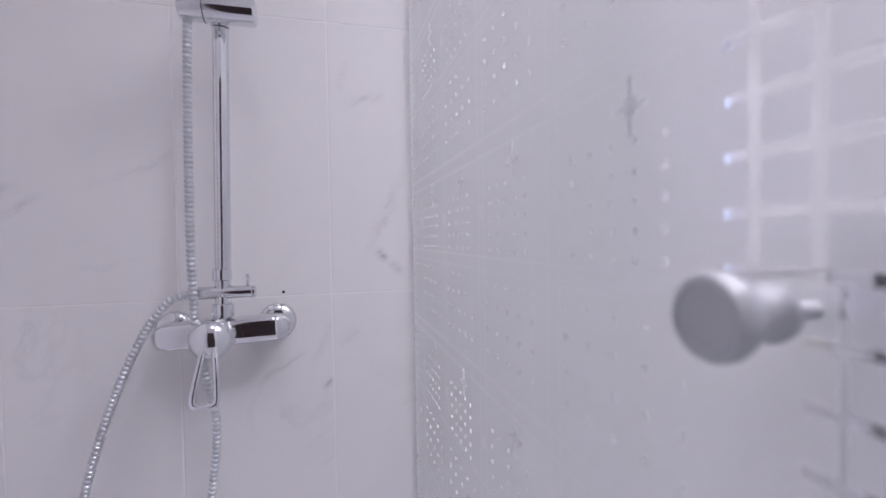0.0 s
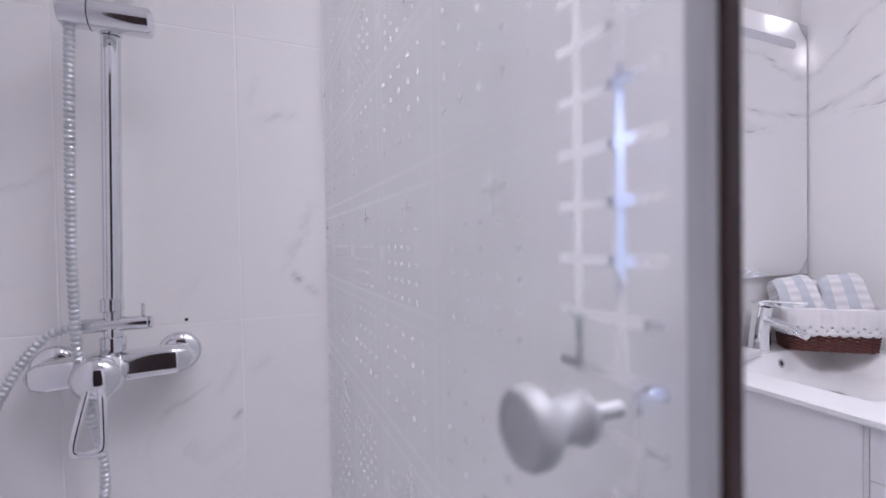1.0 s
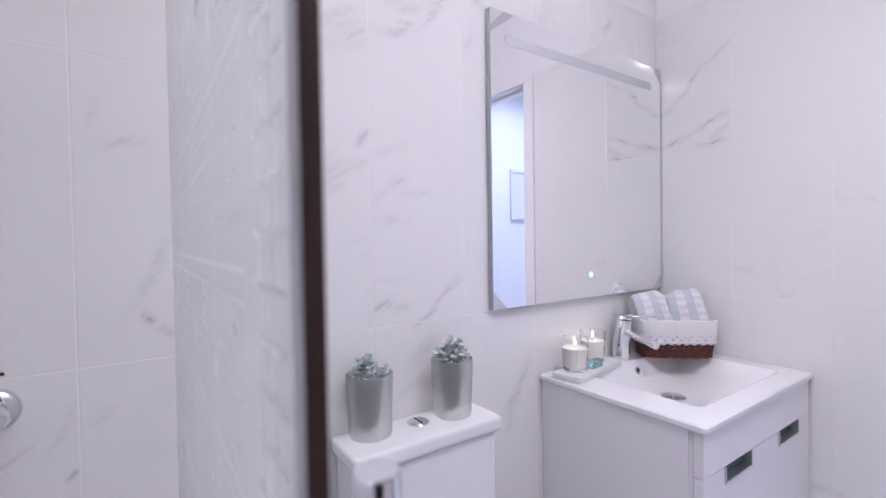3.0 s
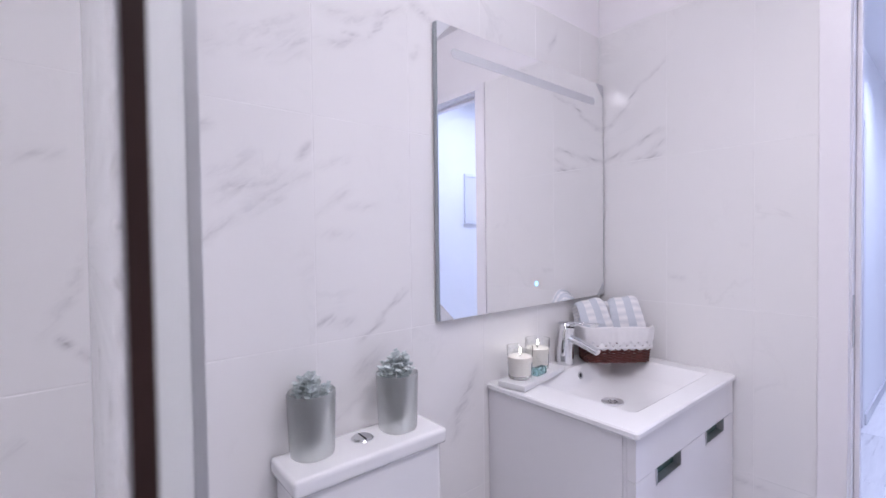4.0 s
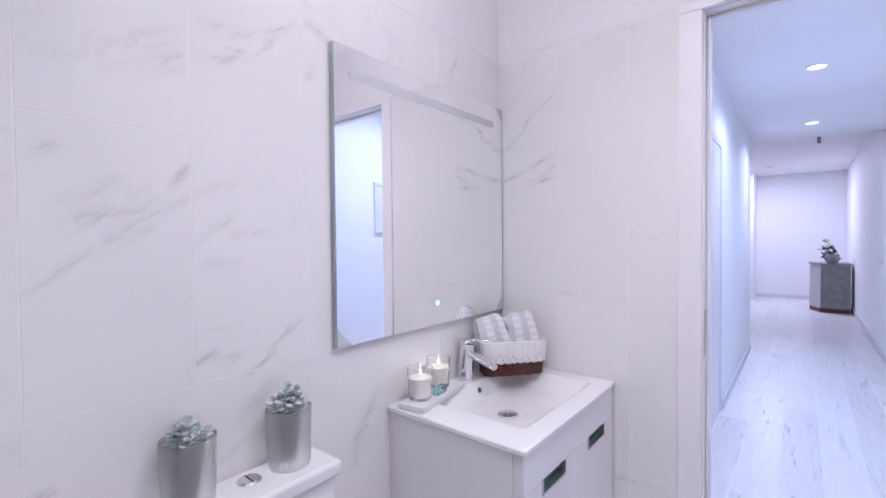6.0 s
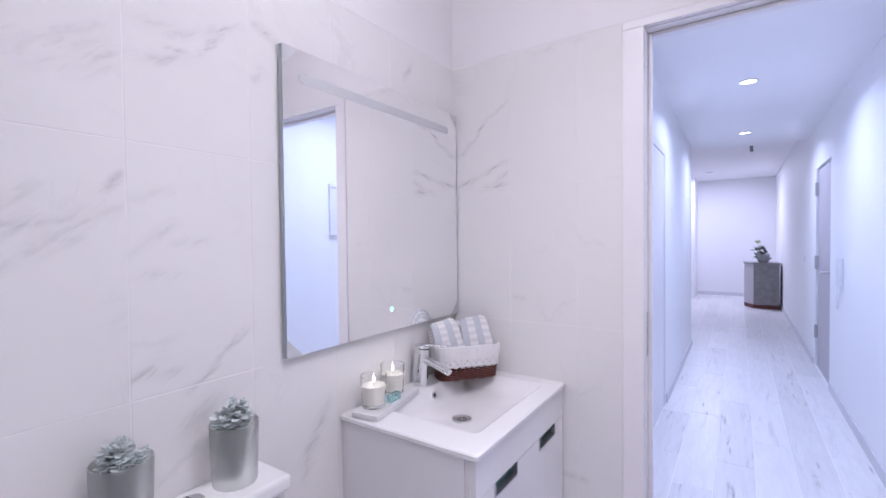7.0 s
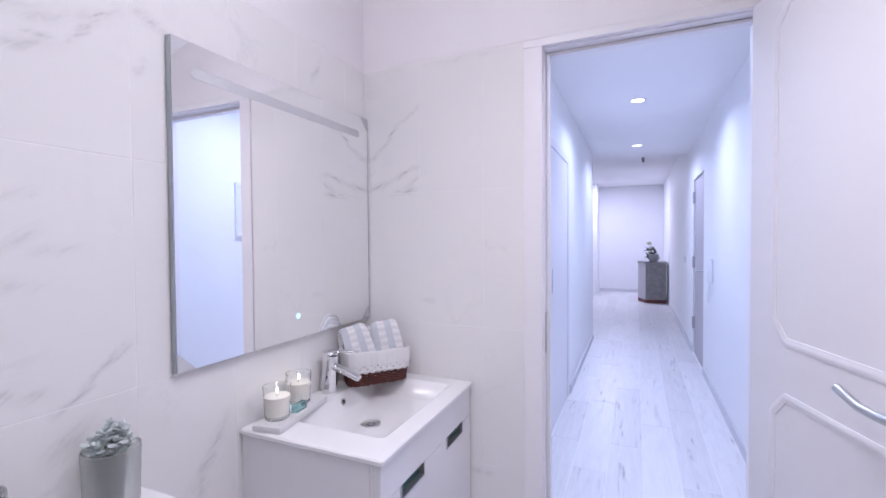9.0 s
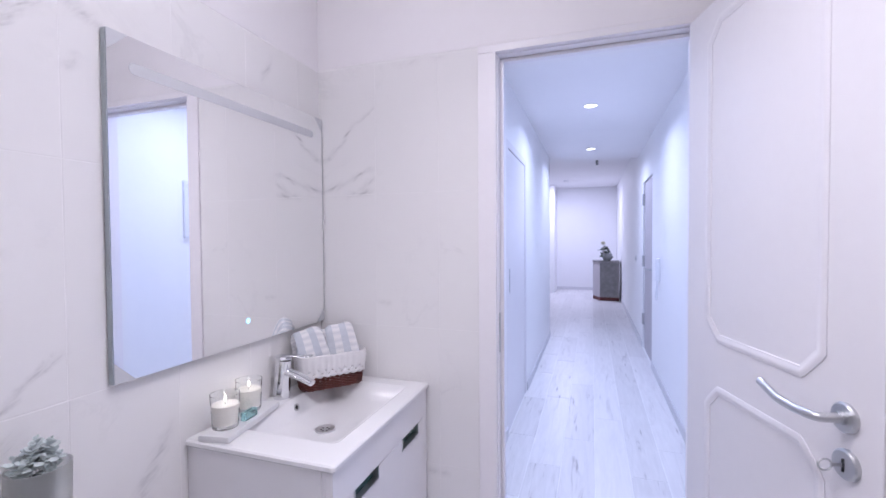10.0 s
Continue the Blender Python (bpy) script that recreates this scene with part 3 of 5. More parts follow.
def moulding(u0, u1, z0, z1, cut, bow):
    pts = [(u0, z0 + cut), (u0 + cut, z0), (u1 - cut, z0), (u1, z0 + cut), (u1, z1 - cut), (u1 - cut, z1)]
    if bow:
        pts += [((u0 + u1) / 2, z1 + bow)]
    pts += [(u0 + cut, z1), (u0, z1 - cut)]
    path = []
    for (a, b), (c, d) in zip(pts, pts[1:] + pts[:1]):
        k = 8
        path += [Vector((a + (c - a) * i / k, -0.001, b + (d - b) * i / k)) for i in range(k)]
    sec = [(-0.012, -0.002), (-0.011, 0.0012), (-0.005, 0.0018), (-0.002, 0.0030), (0.004, 0.0034), (0.008, 0.0022), (0.012, 0.0012), (0.012, -0.002)]
    return sweep(path, sec, True, up=(0, -1, 0))


leaf_part("moulding", moulding(0.115, 0.500, 1.135, 1.975, 0.050, 0), "doorpaint", leaf)
leaf_part("moulding", moulding(0.115, 0.500, 0.16, 0.995, 0.050, 0), "doorpaint", leaf)
handle = leaf_part("lever_handle", sweep(smooth_path([(0.556, -0.010, 1.085), (0.556, -0.040, 1.085), (0.550, -0.050, 1.085), (0.530, -0.054, 1.084), (0.50, -0.054, 1.083), (0.46, -0.054, 1.086), (0.425, -0.052, 1.096), (0.405, -0.050, 1.101)], 6), circle(0.0085, 12)), "steel", leaf, "brushed steel lever")
leaf_part("rose", lathe([(0, 0), (0.027, 0), (0.027, 0.006), (0.024, 0.009), (0.012, 0.009), (0.012, 0.016), (0, 0.016)], pose(0.556, 0.0, 1.085, 90)), "steel", handle)
plate = leaf_part("key_plate", lathe([(0, 0), (0.027, 0), (0.027, 0.006), (0.024, 0.009), (0, 0.009)], pose(0.560, 0.0, 1.003, 90)), "steel", leaf)
# solid dark piece; the keyhole's shade is its colour
leaf_part("keyhole", box(0.5575, 0.5625, -0.0105, -0.0088, 0.990, 1.014, 0.001), "dark", plate)
bm = box(0.5592, 0.5608, -0.030, -0.0108, 0.9995, 1.0065)
bm = sweep([Vector((0.560, -0.040 + 0.012 * math.cos(a), 1.003 + 0.010 * math.sin(a))) for a in [i * math.pi / 10 for i in range(20)]], circle(0.0018, 6), True, up=(1, 0, 0), bm=bm)
leaf_part("key", bm, "steel", plate, "steel key in the lock")
leaf_part("lock_face", box(LW + 0.0002, LW + 0.0014, 0.008, 0.030, 0.93, 1.16, 0.0005), "steel", leaf)
# ---- shower ----
PX, PT = 0.1970, 0.005
door_pane = frosted_pane("etched_glass_door", 0.009, PX)
fixed_pane = surface("frosted_glass_fixed", (0.93, 0.94, 0.95), 0.55, vary=0.02, scale=14, trans=0.62)
sd = thing("shower_door", (PX, 0.40, 0), "sliding frosted glass shower door with clear pattern and round knob", "shower door")
pane = part("glass_pane", box(PX - PT / 2, PX + PT / 2, 0.0137, 0.633, 0.09, 1.99, 0.0008), door_pane, sd)
pane.visible_shadow = False
# the edge's dark brown reflection is painted on as its colour
part("edge_seal", box(PX - 0.0027, PX + 0.0027, 0.0096, 0.0119, 0.09, 1.99, 0.0004), "seal", sd, "edge strip of the glass with a dark brown reflection in its colour")
part("seal_web", box(PX - 0.0027, PX + 0.0027, 0.0120, 0.0136, 0.09, 1.99, 0.0004), "clearseal", sd, "milky seal strip")
part("seal_channel", box(PX - 0.0031, PX - 0.0027, 0.0137, 0.0200, 0.09, 1.99), "clearseal", sd, "milky seal strip")
KY, KZ = 0.043, 1.1563
knob = part("knob", lathe([(0, 0), (0.0024, 0), (0.0024, 0.012), (0.0072, 0.013), (0.0080, 0.016), (0.0066, 0.019), (0.0063, 0.023), (0.0074, 0.026), (0.0102, 0.0285), (0.0113, 0.031), (0.0113, 0.034), (0.0103, 0.0358), (0.0084, 0.0363), (0.0078, 0.0355), (0, 0.0352)], pose(PX - 0.0026, KY, KZ, 0, -90, 0), 40), "satin", sd, "satin metal knob")
grip = part("pull_handle", rod((PX + 0.037, 0.055, 1.085), (PX + 0.037, 0.055, 1.181), 0.0095, 0.001, 32), "chrome", sd, "chrome tubular pull handle")
part("standoff", rod((PX + 0.0027, KY, KZ), (PX + 0.033, 0.053, KZ), 0.0040, 0.0005), "chrome", grip)
part("top_rail", box(PX - 0.010, PX + 0.010, 0.013, 0.640, 1.9905, 2.01, 0.002), "alu", sd)
FX = 0.237
fp = thing("shower_screen", (FX, 0.5, 0), "fixed frosted glass shower screen", "shower screen")
pane = part("glass_pane", box(FX - 0.003, FX + 0.003, 0.168, 0.785, 0.07, 1.99, 0.0008), fixed_pane, fp)
pane.visible_shadow = False
part("polished_edge", box(FX - 0.0036, FX + 0.0036, 0.1635, 0.1676, 0.07, 1.99, 0.0008), "alu", fp, "grey-green polished glass edge")
part("wall_channel", box(FX - 0.010, FX + 0.010, 0.7855, 0.7985, 0.07, 1.99, 0.002), "alu", fp)
part("top_rail", box(FX - 0.012, FX + 0.012, 0.165, 0.7985, 1.9905, 2.02, 0.002), "alu", fp)
tr = thing("shower_tray", (-0.2, 0.3, 0), "white acrylic shower tray on the floor", "shower tray")
bm = box(WW + 0.002, FX + 0.012, -0.02, 0.796, 0.001, 0.035)
bm = box(FX - 0.045, FX + 0.012, -0.02, 0.796, 0.0355, 0.068, 0.008, bm=bm)
part("basin", bm, "tray", tr)

# shower mixer with riser and hose
BX, BY = -0.103, 0.735
mx = thing("shower_mixer", (BX, WN, 1.03), "chrome wall shower mixer with riser rail and hose", "shower mixer")
for name, fx, fz in (("wall_flange", -0.193, 1.024), ("wall_flange", -0.027, 1.030)):
    fl = part(name, lathe([(0, 0), (0.033, 0), (0.033, 0.003), (0.030, 0.009), (0.022, 0.013), (0.017, 0.014), (0.0, 0.014)], pose(fx, WN - 0.0005, fz, 90), 40), "chrome", mx)
    part("union_nut", lathe([(0, 0), (0.016, 0), (0.016, 0.012), (0.019, 0.014), (0.019, 0.030), (0.016, 0.033), (0, 0.033)], pose(fx, WN - 0.014, fz, 90), 32), "chrome", fl)


def capsule(a, b, ry, rz, name, parent, steps=10):
    a, b = Vector(a), Vector(b)
    path = [a + (b - a) * (i / (steps * 2)) for i in range(steps * 2 + 1)]
    n = len(path) - 1

    def k(i):
        t = min(i, n - i) / n
        return max(0.25, min(1.0, math.sqrt(max(0.0, 1 - (1 - min(t / 0.14, 1)) ** 2)) * 0.75 + 0.25))
    flat = []
    for i in range(32):
        c, d = math.cos(2 * math.pi * i / 32), math.sin(2 * math.pi * i / 32)
        q = 1 / (abs(c) ** 5 + abs(d) ** 5) ** 0.2
        flat.append((rz * c * q, ry * d * q))
    return part(name, sweep(path, flat, scale=k), "chrome", parent)


body = capsule((-0.209, 0.742, 1.024), (0.002, 0.742, 1.032), 0.021, 0.0235, "mixer_body", mx)
part("cartridge_dome", lathe([(0, 0), (0.030, 0), (0.033, 0.010), (0.033, 0.030), (0.030, 0.042), (0.022, 0.050), (0.011, 0.054), (0, 0.055)], pose(-0.115, 0.735, 1.023, 90), 36), "chrome", body)
loop = [(-0.120, 0.688, 1.020), (-0.125, 0.676, 0.990), (-0.131, 0.670, 0.960), (-0.134, 0.668, 0.939), (-0.129, 0.667, 0.931), (-0.106, 0.667, 0.931), (-0.101, 0.668, 0.939), (-0.101, 0.670, 0.960), (-0.103, 0.676, 0.990), (-0.107, 0.688, 1.020)]
part("lever", sweep(smooth_path(loop, 5), [(e * 1.0, f) for e, f in circle(0.0028, 10, 0.005)], up=(0, -1, 0)), "chrome", body, "chrome loop lever")
part("riser_rail", rod((BX, BY, 1.05), (BX + 0.008, BY, 1.518), 0.0125), "chrome", mx)
part("collar", rod((BX, BY, 1.112), (BX, BY, 1.132), 0.0150), "chrome", mx)
part("collar", rod((BX, BY, 1.052), (BX, BY, 1.075), 0.0165), "chrome", mx)
dv = part("diverter", rod((-0.140, BY - 0.004, 1.093), (-0.056, BY - 0.004, 1.093), 0.0105), "chrome", mx)
part("diverter_pin", rod((-0.064, BY - 0.004, 1.1035), (-0.064, BY - 0.004, 1.122), 0.0028), "chrome", dv)
part("diverter_cap", rod((-0.0558, BY - 0.004, 1.093), (-0.052, BY - 0.004, 1.093), 0.0095), "chrome", dv)
sl = part("hand_shower_holder", rod((-0.144, BY - 0.035, 1.531), (-0.036, BY - 0.035, 1.531), 0.0205, 0.003, 36), "chrome", mx)
part("holder_ring", rod((-0.110, BY - 0.035, 1.531), (-0.108, BY - 0.035, 1.531), 0.0210), "dark", sl)
part("clamp", rod((BX + 0.008, BY - 0.002, 1.5185), (BX + 0.008, BY - 0.002, 1.535), 0.0150), "chrome", sl)
part("wall_bracket", rod((BX + 0.02, BY - 0.02, 1.545), (BX + 0.02, WN - 0.001, 1.62), 0.010), "chrome", mx)
hose = smooth_path([(-0.140, BY - 0.004, 1.093), (-0.156, BY - 0.004, 1.092), (-0.186, BY - 0.004, 1.076), (-0.222, BY - 0.004, 1.022), (-0.266, BY - 0.003, 0.920), (-0.305, BY - 0.003, 0.785), (-0.318, BY - 0.003, 0.66), (-0.29, BY - 0.003, 0.55), (-0.23, BY - 0.006, 0.50), (-0.17, BY - 0.012, 0.56), (-0.134, BY - 0.018, 0.70), (-0.120, BY - 0.022, 0.79), (-0.111, BY - 0.026, 0.87), (-0.115, BY - 0.030, 0.93), (-0.124, BY - 0.032, 0.97), (-0.135, BY - 0.030, 1.03), (-0.138, BY - 0.030, 1.08), (-0.139, BY - 0.034, 1.20), (-0.136, BY - 0.035, 1.40), (-0.133, BY - 0.035, 1.515)], 60)
# even out the path, then give each turn of the metal jacket its ridge
even, left = [hose[0]], 0.0
for a, b in zip(hose, hose[1:]):
    d = (b - a).length
    while left + d >= 0.00125:
        a = a + (b - a) * ((0.00125 - left) / d)
        even.append(a)
        d, left = (b - a).length, 0.0
    left += d
part("hose", sweep(even, circle(0.0069, 10), scale=lambda i: (0.72, 0.94, 1.0, 1.0, 0.94, 0.72)[i % 6]), "hose", mx, "ribbed chromed metal hose")

# rings for the two added fill lamps
for lx, ly in ((1.02, -0.10), (0.50, -0.40)):
    dl = thing("downlight", (lx, ly, ROOM_TOP), "round white recessed ceiling downlight, some of them added for fill", "ceiling light", "downlights in the bathroom")
    part("ring", lathe([(0.072, 0), (0.084, 0), (0.086, -0.005), (0.072, -0.008)], pose(lx, ly, ROOM_TOP - 0.0005), 32), "gloss", dl)
# the holder at x = 0.10 belongs to the added fill bulb
for lx, ly in ((0.84, 0.19), (0.10, -0.05)):
    gl = thing("ceiling_lamp", (lx, ly, ROOM_TOP), "small white bulb holder on the ceiling, one known and one added for fill", "ceiling light", "bulbs on the bathroom ceiling")
    part("holder", lathe([(0, 0), (0.030, 0), (0.028, -0.012), (0.014, -0.017), (0, -0.0175)], pose(lx, ly, ROOM_TOP - 0.0005), 28), "plastic", gl)

pg = thing("wall_plug", (-0.016, WN, 1.082), "small dark screw hole plug in the tiles", "wall plug")
part("plug", rod((-0.016, WN - 0.0012, 1.082), (-0.016, WN + 0.002, 1.082), 0.0028, 0.0004, 14), "dark", pg)

# ---- mirror ----
MX0, MX1, MZ0, MZ1, MY = 0.921, 1.733, 1.083, 1.877, 0.782
mir = thing("wall_mirror", (1.32, WN, 1.48), "square wall mirror with etched light strip and corners", "mirror")
part("backing", box(MX0 + 0.015, MX1 - 0.012, MY + 0.0045, WN - 0.0005, MZ0 + 0.015, MZ1 - 0.015), "mirroredge", mir)
glass = part("mirror_glass", box(MX0, MX1, MY, MY + 0.004, MZ0, MZ1), "mirror", mir, "", False)
part("edge_strip", box(MX0 - 0.0028, MX0 - 0.0002, MY + 0.0005, WN - 0.004, MZ0, MZ1 - 0.002), "mirroredge", mir)
part("edge_strip", box(MX1 + 0.0002, MX1 + 0.003, MY + 0.0005, WN - 0.004, MZ0, MZ1 - 0.002), "mirroredge", mir)
bm = bmesh.new()
zc, hz, x0, x1 = 1.806, 0.0135, 0.984, 1.662
ring = [(x1 + hz * math.cos(a), zc + hz * math.sin(a)) for a in [-math.pi / 2 + i * math.pi / 10 for i in range(11)]] + [(x0 + hz * math.cos(a), zc + hz * math.sin(a)) for a in [math.pi / 2 + i * math.pi / 10 for i in range(11)]]
f = bm.faces.new([bm.verts.new((a, MY - 0.0006, b)) for a, b in ring])
part("light_strip", bm, "etched", mir, "grey etched light strip", False)
for cx, cz, sx, sz in ((MX0, MZ1, 1, -1), (MX1, MZ1, -1, -1), (MX0, MZ0, 1, 1), (MX1, MZ0, -1, 1)):
    bm = bmesh.new()
    bm.faces.new([bm.verts.new((cx, MY - 0.0006, cz)), bm.verts.new((cx + sx * 0.048, MY - 0.0006, cz)), bm.verts.new((cx, MY - 0.0006, cz + sz * 0.048))])
    part("etched_corner", bm, "etched", mir, "", False)
part("touch_switch", rod((1.326, MY - 0.0012, 1.154), (1.326, MY - 0.0002, 1.154), 0.0085, 0.0002), "blueled", mir, "glowing blue touch switch")

# ---- vanity ----
VX0, VX1, VY0, VZ = 1.106, 1.736, 0.338, 0.875
van = thing("vanity_cabinet", (1.41, 0.58, 0), "white lacquered vanity cabinet with cut-out steel grips", "cabinet")
bm = box(VX0 + 0.012, VX1 - 0.006, VY0 + 0.032, WN - 0.001, 0.12, VZ - 0.090)
bm = box(VX0 + 0.012, VX0 + 0.028, VY0 + 0.032, WN - 0.001, VZ - 0.0895, VZ - 0.0185, bm=bm)
bm = box(VX1 - 0.022, VX1 - 0.006, VY0 + 0.032, WN - 0.001, VZ - 0.0895, VZ - 0.0185, bm=bm)
bm = box(VX0 + 0.0285, VX1 - 0.0225, VY0 + 0.032, VY0 + 0.044, VZ - 0.0895, VZ - 0.0185, bm=bm)
part("body", bm, "gloss", van)
part("side_panel", box(VX0 + 0.008, VX0 + 0.0118, VY0 + 0.040, WN - 0.022, 0.12, VZ - 0.019, 0.0005), "gloss", van)
part("plinth", box(VX0 + 0.03, VX1 - 0.02, VY0 + 0.07, WN - 0.01, 0.001, 0.119), "gloss", van)


def front(name, z0, z1, xs, low):
    """A drawer front; xs: the spans of its grip notches, in its lower edge."""
    bm = bmesh.new()
    cuts = [VX0 + 0.010] + [v for s in xs for v in s] + [VX1 - 0.004]
    for i, (a, b) in enumerate(zip(cuts, cuts[1:])):
        notch = i % 2 == 1
        box(a, b, VY0 + 0.010, VY0 + 0.030, z0 + (0.034 if notch and low else 0), z1 - (0.034 if notch and not low else 0), bm=bm)
    bmesh.ops.remove_doubles(bm, verts=bm.verts[:], dist=1e-5)
    p = part(name, bm, "gloss", van, "", False)
    return p


GRIPS = ((1.212, 1.347), (1.512, 1.647))
upper = front("drawer_front", 0.7585, VZ - 0.020, (), True)
lower = front("drawer_front", 0.40, 0.7570, GRIPS, False)
front("drawer_front", 0.125, 0.397, (), False)
for a, b in GRIPS:
    g = part("grip", box(a + 0.003, b - 0.003, VY0 + 0.026, VY0 + 0.0300, 0.7250, 0.7565), "greenhollow", lower, "dark green grip recess", False)
    bm = box(a - 0.001, b + 0.001, VY0 + 0.007, VY0 + 0.027, 0.7200, 0.7245)
    bm = box(a - 0.001, a + 0.003, VY0 + 0.007, VY0 + 0.027, 0.7250, 0.7575, bm=bm)
    bm = box(b - 0.003, b + 0.001, VY0 + 0.007, VY0 + 0.027, 0.7250, 0.7575, bm=bm)
    part("grip_rim", bm, "steel", g, "", False)

basin = thing("wash_basin", (1.41, 0.58, VZ), "white ceramic wash basin top with integral bowl", "basin")


def basin_mesh():
    """A slab with a bowl: rings of a rounded rectangle that sink to the drain."""
    bm = bmesh.new()
    cx, cy = (VX0 + VX1) / 2, (VY0 + WN - 0.001) / 2

    def ring(hx, hy, r, z, ox=0.0, oy=0.0, n=6):
        out = []
        for sx, sy, a0 in ((1, 1, 0), (-1, 1, 90), (-1, -1, 180), (1, -1, 270)):
            for i in range(n + 1):
                a = radians(a0 + 90 * i / n)
                out.append(bm.verts.new((cx + ox + sx * (hx - r) + r * math.cos(a), cy + oy + sy * (hy - r) + r * math.sin(a), z)))
        return out
    hx, hy = (VX1 - VX0) / 2, (WN - 0.001 - VY0) / 2
    ox, oy = 0.020, -0.0125
    rs = [ring(hx - 0.004, hy - 0.004, 0.008, VZ - 0.018), ring(hx, hy, 0.010, VZ - 0.014), ring(hx, hy, 0.010, VZ - 0.004), ring(hx - 0.004, hy - 0.004, 0.010, VZ),
          ring(0.234, 0.160, 0.022, VZ, ox, oy), ring(0.231, 0.157, 0.022, VZ - 0.0015, ox, oy), ring(0.226, 0.152, 0.024, VZ - 0.008, ox, oy),
          ring(0.196, 0.136, 0.032, VZ - 0.050, ox + 0.004, oy), ring(0.182, 0.122, 0.040, VZ - 0.060, ox + 0.004, oy), ring(0.10, 0.070, 0.040, VZ - 0.067, ox - 0.008, oy + 0.004), ring(0.034, 0.034, 0.0335, VZ - 0.0712, -0.008, 0.0)]
    for a, b in zip(rs, rs[1:]):
        for i in range(len(a)):
            bm.faces.new((a[i], a[(i + 1) % len(a)], b[(i + 1) % len(a)], b[i]))
    bm.faces.new(rs[-1])
    bmesh.ops.recalc_face_normals(bm, faces=bm.faces[:])
    return bm


part("bowl", basin_mesh(), "ceramic", basin)
dr = part("drain", lathe([(0, 0.001), (0.012, 0.001), (0.020, 0.002), (0.024, 0.0045), (0.0315, 0.0050), (0.0325, 0.0035), (0.0325, 0)], pose(1.413, 0.568, VZ - 0.0705)), "drainsteel", basin, "steel drain ring")
# solid discs whose dark colour stands for shade in the holes
for i in range(6):
    a = i * math.pi / 3
    part("drain_hole", rod((1.413 + 0.012 * math.cos(a), 0.568 + 0.012 * math.sin(a), VZ - 0.0696), (1.413 + 0.012 * math.cos(a), 0.568 + 0.012 * math.sin(a), VZ - 0.0684), 0.0030, 0.0003, 12), "dark", dr)
ov = part("overflow", lathe([(0.0065, 0.0), (0.0115, 0.0), (0.0120, 0.002), (0.0110, 0.0035), (0.0075, 0.003), (0.0065, 0.0)], pose(1.446, 0.7005, 0.8475, 72, 0, 0)), "steel", basin, "steel overflow ring")
# closed disc, with the hole's inner shade as its colour
part("overflow_hole", rod((1.446, 0.7003, 0.8475), (1.446, 0.6985, 0.8481), 0.0068, 0.0003), "dark", ov)

# faucet
FXc, FYc = 1.445, 0.757
fa = thing("basin_faucet", (FXc, FYc, VZ), "chrome single-lever basin faucet", "faucet")
fbody = part("faucet_body", sweep([Vector((FXc, FYc - 0.012 * (i / 10) ** 2, VZ + 0.0005 + 0.130 * i / 10)) for i in range(11)], circle(0.0262, 28), scale=lambda i: 1.06 - 0.10 * i / 10), "chrome", fa)
part("spout", sweep(smooth_path([(FXc, FYc - 0.014, VZ + 0.092), (FXc, FYc - 0.050, VZ + 0.084), (FXc, FYc - 0.090, VZ + 0.071), (FXc, FYc - 0.122, VZ + 0.060)], 5), circle(0.0125, 20, 0.0200), scale=lambda i: 1.0 - 0.015 * i), "chrome", fa)
part("lever", sweep(smooth_path([(FXc, FYc + 0.014, VZ + 0.139), (FXc, FYc - 0.02, VZ + 0.143), (FXc, FYc - 0.07, VZ + 0.147), (FXc, FYc - 0.118, VZ + 0.150)], 5), circle(0.0052, 16, 0.0175), scale=lambda i: 1.0 - 0.018 * i), "chrome", fa)
part("cap", lathe([(0, 0), (0.0250, 0), (0.0250, 0.004), (0.020, 0.010), (0, 0.012)], pose(FXc, FYc - 0.012, VZ + 0.131)), "chrome", fa)

# candles on a tray
TRY = pose(1.240, 0.7290, VZ + 0.0008, 0, 0, 10)
tray = thing("candle_tray", (1.240, 0.7290, VZ), "small white stone tray on the basin edge", "tray")
bm = box(-0.128, 0.128, -0.044, 0.044, 0, 0.017, 0.004)
bmesh.ops.transform(bm, matrix=TRY, verts=bm.verts[:])
part("slab", bm, "stone", tray)
for k, (cx, cy) in enumerate(((1.172, 0.723), (1.290, 0.751))):
    z0 = VZ + 0.0185
    cd = thing("candle", (cx, cy, z0), "lit white candle in a clear glass tumbler", "candle", "candles on the tray")
    part("glass", lathe([(0, 0), (0.031, 0), (0.0335, 0.002), (0.0385, 0.092), (0.0380, 0.0925), (0.0368, 0.092), (0.0322, 0.011), (0.030, 0.009), (0, 0.009)], pose(cx, cy, z0), 40), "clear", cd, "clear glass tumbler").visible_shadow = False
    part("wax", lathe([(0, 0), (0.0295, 0), (0.0315, 0.002), (0.0355, 0.054), (0.033, 0.0550), (0.011, 0.0535), (0, 0.0530)], pose(cx, cy, z0 + 0.0098), 36), "wax", cd)
    wk = part("wick", rod((cx, cy, z0 + 0.0628), (cx + 0.001, cy, z0 + 0.072), 0.0008, 0.0002, 8), "wick", cd)
    part("flame", lathe([(0, 0), (0.0022, 0.003), (0.0030, 0.007), (0.0022, 0.012), (0.0008, 0.017), (0, 0.019)], pose(cx + 0.001, cy, z0 + 0.0700), 14), "flame", wk)
gb = thing("glass_block", (1.240, 0.7050, VZ + 0.018), "small teal glass block on the tray", "glass block")
bm = box(-0.026, 0.026, -0.009, 0.009, 0, 0.022, 0.0015)
bmesh.ops.transform(bm, matrix=pose(1.240, 0.7050, VZ + 0.0182, 0, 0, 6), verts=bm.verts[:])
part("block", bm, "teal", gb)

# basket with towels
BK = pose(1.606, 0.672, VZ + 0.001, 0, 0, -40)
